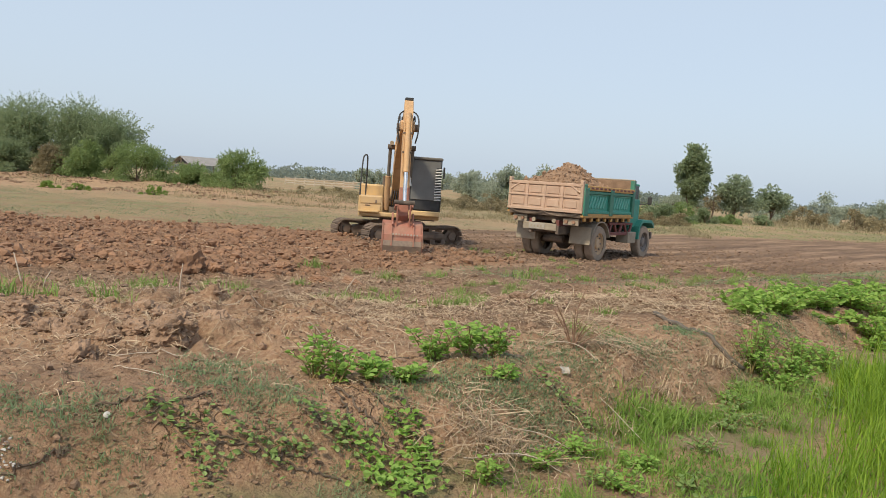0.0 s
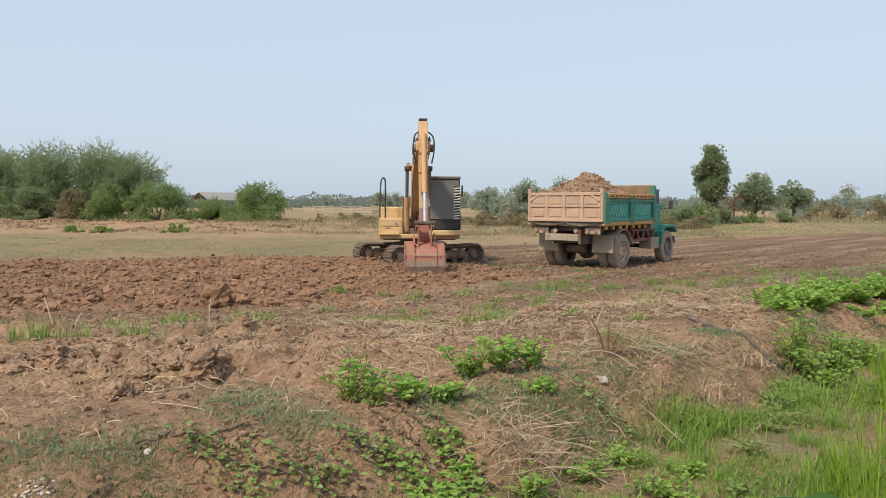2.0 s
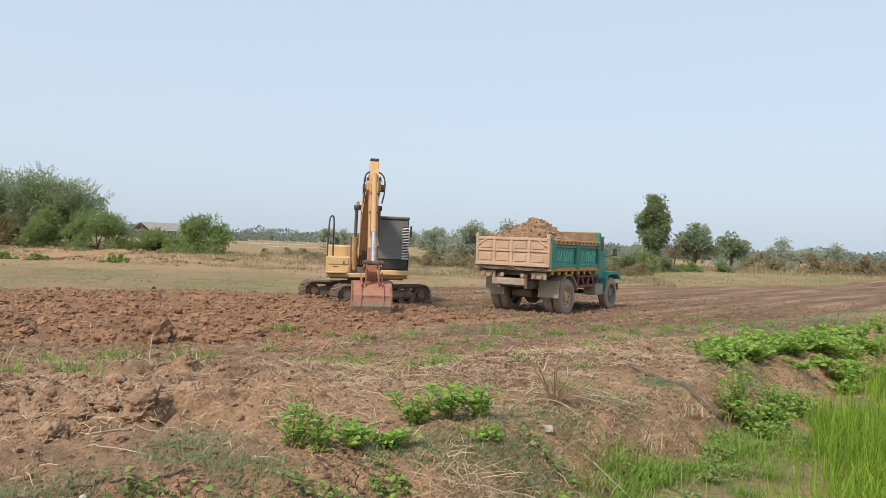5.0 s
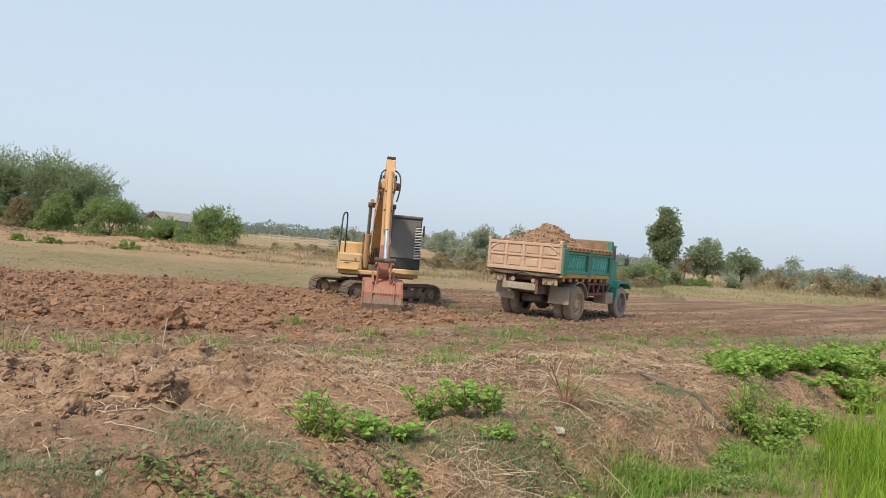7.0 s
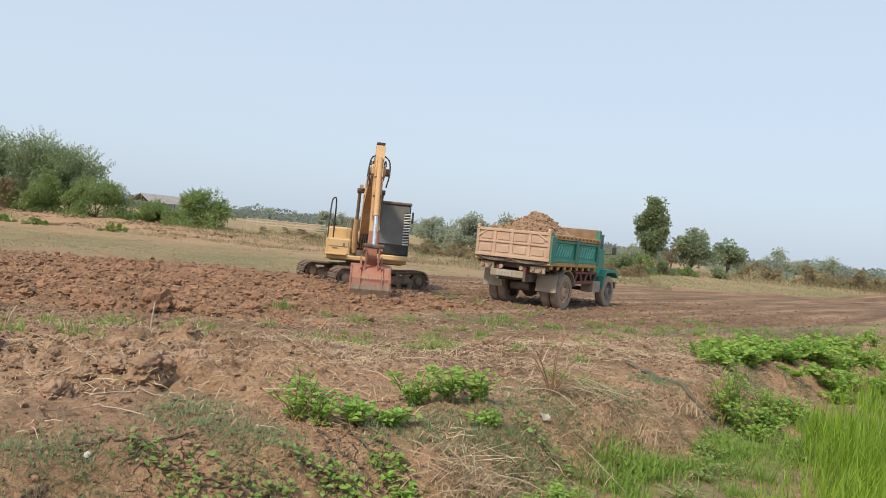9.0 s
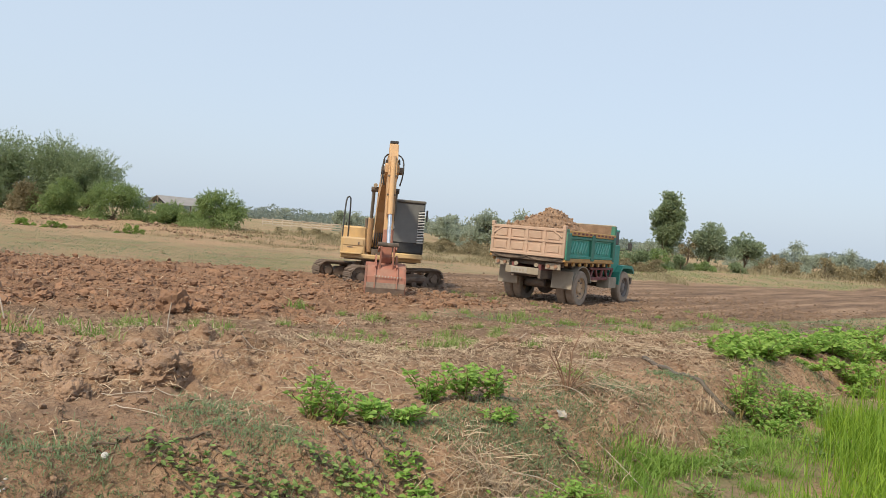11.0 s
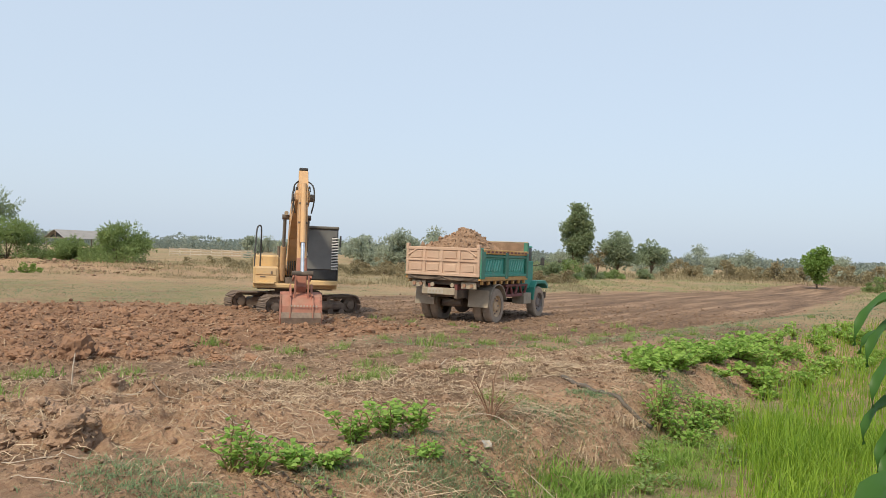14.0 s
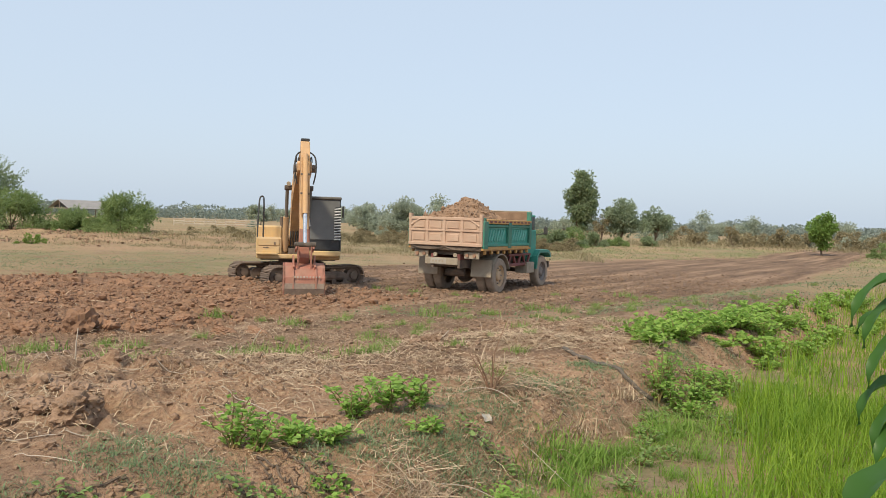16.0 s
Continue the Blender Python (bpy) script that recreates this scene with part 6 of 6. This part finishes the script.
def creeper(pts, n, size, seed, mt="vine", spread=0.09, label="trailing green creeper on the dry bank"):
    r2 = np.random.default_rng(seed)
    x0, y0 = pts[0]
    z0 = H(x0, y0)
    t = thing("creeper", pose(x0, y0, z0), label, "creeper", "creepers on the bank")
    xs = np.interp(np.linspace(0, len(pts) - 1, 30), range(len(pts)), [p[0] for p in pts]) + r2.normal(size=30) * 0.012
    ys = np.interp(np.linspace(0, len(pts) - 1, 30), range(len(pts)), [p[1] for p in pts]) + r2.normal(size=30) * 0.012
    zs = height(xs, ys) + 0.012
    bm = bmesh.new()
    tube(bm, [(a - x0, b - y0, c - z0) for a, b, c in zip(xs, ys, zs)], 0.008, 5)
    part("runner", bm, M["bark"], t)
    if n:
        i = r2.integers(0, 30, n)
        px, py = xs[i] + r2.normal(size=n) * spread, ys[i] + r2.normal(size=n) * spread
        pz = height(px, py) + r2.uniform(0.02, 0.09, n)
        p = np.stack([px - x0, py - y0, pz - z0], -1)
        d = np.stack([r2.normal(size=n), r2.normal(size=n) - 0.4, r2.uniform(-0.2, 0.5, n)], -1)
        v, f = leaf_geo(p, d, r2.uniform(0.6, 1.2, n) * size, r2.uniform(0.55, 0.85, n) * size, r2, 0.15)
        quads("leaves", v, f, L[mt], t)
    return t


creeper([(-2.06, 5.32), (-1.87, 5.39), (-1.65, 5.45), (-1.43, 5.52), (-1.26, 5.61), (-1.12, 5.75)], 170, 0.05, 1, spread=0.05)
creeper([(-1.79, 5.36), (-1.61, 5.3), (-1.51, 5.24)], 90, 0.04, 2, spread=0.05)
creeper([(-1.21, 5.88), (-1.02, 6.01), (-0.9, 5.97)], 130, 0.045, 3, spread=0.06)
creeper([(-0.73, 6.36), (-0.6, 6.31), (-0.5, 6.16), (-0.42, 5.95)], 170, 0.06, 4, "weed", 0.07)
creeper([(-0.9, 5.97), (-0.72, 5.94), (-0.59, 5.83), (-0.42, 5.75)], 190, 0.058, 5, "weed", 0.08)
creeper([(0.1, 7.67), (0.38, 7.57), (0.63, 7.53)], 130, 0.042, 6, spread=0.05)
for i, pts in enumerate((((-2.35, 5.27), (-2.01, 5.39), (-1.78, 5.69)), ((-1.66, 5.39), (-1.31, 5.58), (-0.91, 5.74)), ((-1.19, 6.41), (-0.96, 6.24), (-0.76, 6.23)), ((-1.09, 6.6), (-0.83, 6.37), (-0.69, 6.34)), ((-2.48, 4.69), (-2.34, 4.93), (-2.31, 4.99)), ((-1.9, 7.4), (-1.5, 7.5), (-1.0, 7.6)), ((-0.95, 6.6), (-0.7, 6.5), (-0.45, 6.3)), ((-1.25, 6.5), (-1.05, 6.2), (-0.95, 6.05)))):
    creeper(pts, 0, 0, 30 + i, label="thin dark dry runner lying on the soil")

# hose on the shoulder of the bank
hp = [(1.24, 11.3), (1.36, 11.05), (1.51, 10.72), (1.68, 10.42), (1.86, 10.28), (2.05, 10.3), (2.2, 10.38)]
bm = bmesh.new()
hx = np.interp(np.linspace(0, 6, 25), range(7), [p[0] for p in hp])
hy = np.interp(np.linspace(0, 6, 25), range(7), [p[1] for p in hp])
tube(bm, [(a, b, H(a, b) + 0.022) for a, b in zip(hx, hy)], 0.027, 10)
hose = part("hose", bm, M["pipe"], None, smooth=True)
tagged(hose, "dusty grey-brown hose lying over the bank", "hose")


def dead_shrub(x, y, h, seed):
    r2 = np.random.default_rng(seed)
    t = thing("dead_shrub", pose(x, y, H(x, y) - 0.02), "dry red-brown dead shrub with bare stems", "shrub")
    for i in range(12):
        a, o = r2.uniform(0, 6.28), r2.uniform(0.12, 0.32) * (0.3 if i == 0 else 1)
        hh = h if i == 0 else h * r2.uniform(0.2, 0.55)
        bm = bmesh.new()
        limb(bm, [(0, 0, 0), (math.cos(a) * o * 0.4, math.sin(a) * o * 0.4, hh * 0.5), (math.cos(a) * o + (0.12 if i == 0 else 0), math.sin(a) * o, hh)], 0.008, 0.003, 5)
        part("stem", bm, M["twig"], t)
        for k in range(2):
            u, b = r2.uniform(0.4, 0.9), r2.uniform(0, 6.28)
            p = Vector((math.cos(a) * o * u, math.sin(a) * o * u, hh * u))
            e = p + Vector((math.cos(b) * 0.08, math.sin(b) * 0.08, 0.07))
            bm = bmesh.new()
            limb(bm, [tuple(p), tuple(p.lerp(e, 0.5)), tuple(e)], 0.004, 0.0015, 4)
            part("twig", bm, M["twig"], t)
    return t


dead_shrub(0.36, 8.55, 0.85, 3)
for i, (x, y, h, dx) in enumerate(((-4.3, 9.5, 0.36, 0.02), (-3.2, 12.2, 0.28, 0.16), (-6.2, 9.2, 0.34, -0.14), (-6.0, 9.3, 0.22, 0.1), (-3.0, 10.6, 0.16, 0.1), (-0.45, 12.1, 0.16, 0.14))):
    bm = bmesh.new()
    limb(bm, [(0, 0, -0.03), (dx * 0.5, 0, h * 0.55), (dx, 0.02, h)], 0.011, 0.006, 6)
    o = part("dry_stalk", bm, M["fence"])
    o.matrix_basis = pose(x, y, H(x, y))
    tagged(o, "single pale dry stalk standing in the soil", "stalk", "dry stalks")
x, y = r.normal(size=90) * 0.06 - 2.56, r.normal(size=90) * 0.05 + 4.72
clods("ash_flakes", x, y, r.uniform(0.004, 0.013, 90), M["ash"], "pale ash flakes on dark soil", r, 0.2)


def snail_shell(x, y, s):
    bm = bmesh.new()
    pts = [(math.cos(k * 0.42) * s * (1 - k / 34), math.sin(k * 0.42) * s * (1 - k / 34), s * 0.45 + s * 0.5 * k / 30) for k in range(30)]
    tube(bm, pts, s * 0.3, 8)
    o = part("snail_shell", bm, M["ash"], None, smooth=True)
    o.matrix_basis = pose(x, y, H(x, y) + 0.004, 55, 10, 40)
    return tagged(o, "small empty white snail shell on the soil", "shell")


def scrap(x, y, s):
    bm = bmesh.new()
    bmesh.ops.create_grid(bm, x_segments=6, y_segments=6, size=s)
    for q in bm.verts:
        q.co.z = 0.6 * s * noise.noise(q.co * 30 + Vector((3, 1, 2))) + 0.35 * abs(q.co.x)
    g = bmesh.ops.extrude_face_region(bm, geom=bm.faces[:])
    bmesh.ops.translate(bm, vec=(0, 0, 0.002), verts=[q for q in g["geom"] if isinstance(q, bmesh.types.BMVert)])
    o = part("paper_scrap", bm, M["plate"])
    o.matrix_basis = pose(x, y, H(x, y) + 0.02, 30, 8, 25)
    return tagged(o, "crumpled pale paper scrap on the slope", "litter")


snail_shell(-2.22, 5.22, 0.02)
scrap(0.33, 7.89, 0.04)


# ---- maize near the camera ----
def maize(x, y, h, seed, leaves):
    """leaves: height on the stalk, direction in degrees, length, how far it droops."""
    t = thing("maize_plant", pose(x, y, H(x, y) - 0.02), "tall dark green maize plant with long arching leaves", "maize", "maize at the ditch")
    bm = bmesh.new()
    limb(bm, [(0, 0, 0), (0.01, 0, h * 0.5), (0, 0.01, h)], 0.016, 0.007, 8)
    part("stalk", bm, L["corn"], t, smooth=True)
    for z, az, ln, droop in leaves:
        a = radians(az)
        bm = bmesh.new()
        rows, n = [], 14
        p, ang = Vector((0, 0, z)), radians(62)
        for k in range(n + 1):
            q = k / n
            w = 0.115 * math.sin(math.pi * min(1, 0.18 + q * 0.82)) ** 0.7 * (1 if q < 0.6 else 1 - ((q - 0.6) / 0.4) ** 1.6) + 0.002
            wav = 0.012 * math.sin(q * 19 + seed)
            s = Vector((-math.sin(a), math.cos(a), 0))
            up = Vector((-math.cos(a) * math.sin(ang), -math.sin(a) * math.sin(ang), math.cos(ang)))
            rows.append([bm.verts.new(p + s * w * 0.5 + up * (w * 0.22 + wav)), bm.verts.new(p), bm.verts.new(p - s * w * 0.5 + up * (w * 0.22 - wav))])
            p = p + Vector((math.cos(a) * math.cos(ang), math.sin(a) * math.cos(ang), math.sin(ang))) * ln / n
            ang -= radians(droop) / n * (0.6 + 0.9 * q)
        for u, d in zip(rows, rows[1:]):
            for k in range(2):
                bm.faces.new((u[k], u[k + 1], d[k + 1], d[k]))
        part("leaf", bm, L["corn"], t, smooth=True)
    return t


maize(2.43, 4.80, 2.0, 1, ((1.74, 196, 0.7, 160), (1.58, 228, 0.66, 172), (1.66, 168, 0.5, 150), (1.40, 244, 0.6, 172), (1.22, 198, 0.55, 172), (1.0, 215, 0.5, 170), (1.80, 20, 0.5, 110), (1.35, 330, 0.6, 130), (1.9, 100, 0.4, 90), (0.85, 30, 0.6, 150), (1.50, 202, 0.64, 168), (1.32, 188, 0.58, 170), (1.66, 196, 0.62, 165), (1.15, 205, 0.58, 170)))
maize(1.11, 3.01, 1.16, 2, ((1.062, 180, 0.34, 118), (0.65, 300, 0.4, 130), (0.71, 40, 0.4, 120)))
maize(1.555, 3.05, 1.62, 3, ((1.40, 190, 0.46, 176), (1.5, 20, 0.45, 130), (1.1, 60, 0.4, 150), (1.2, 320, 0.4, 140)))
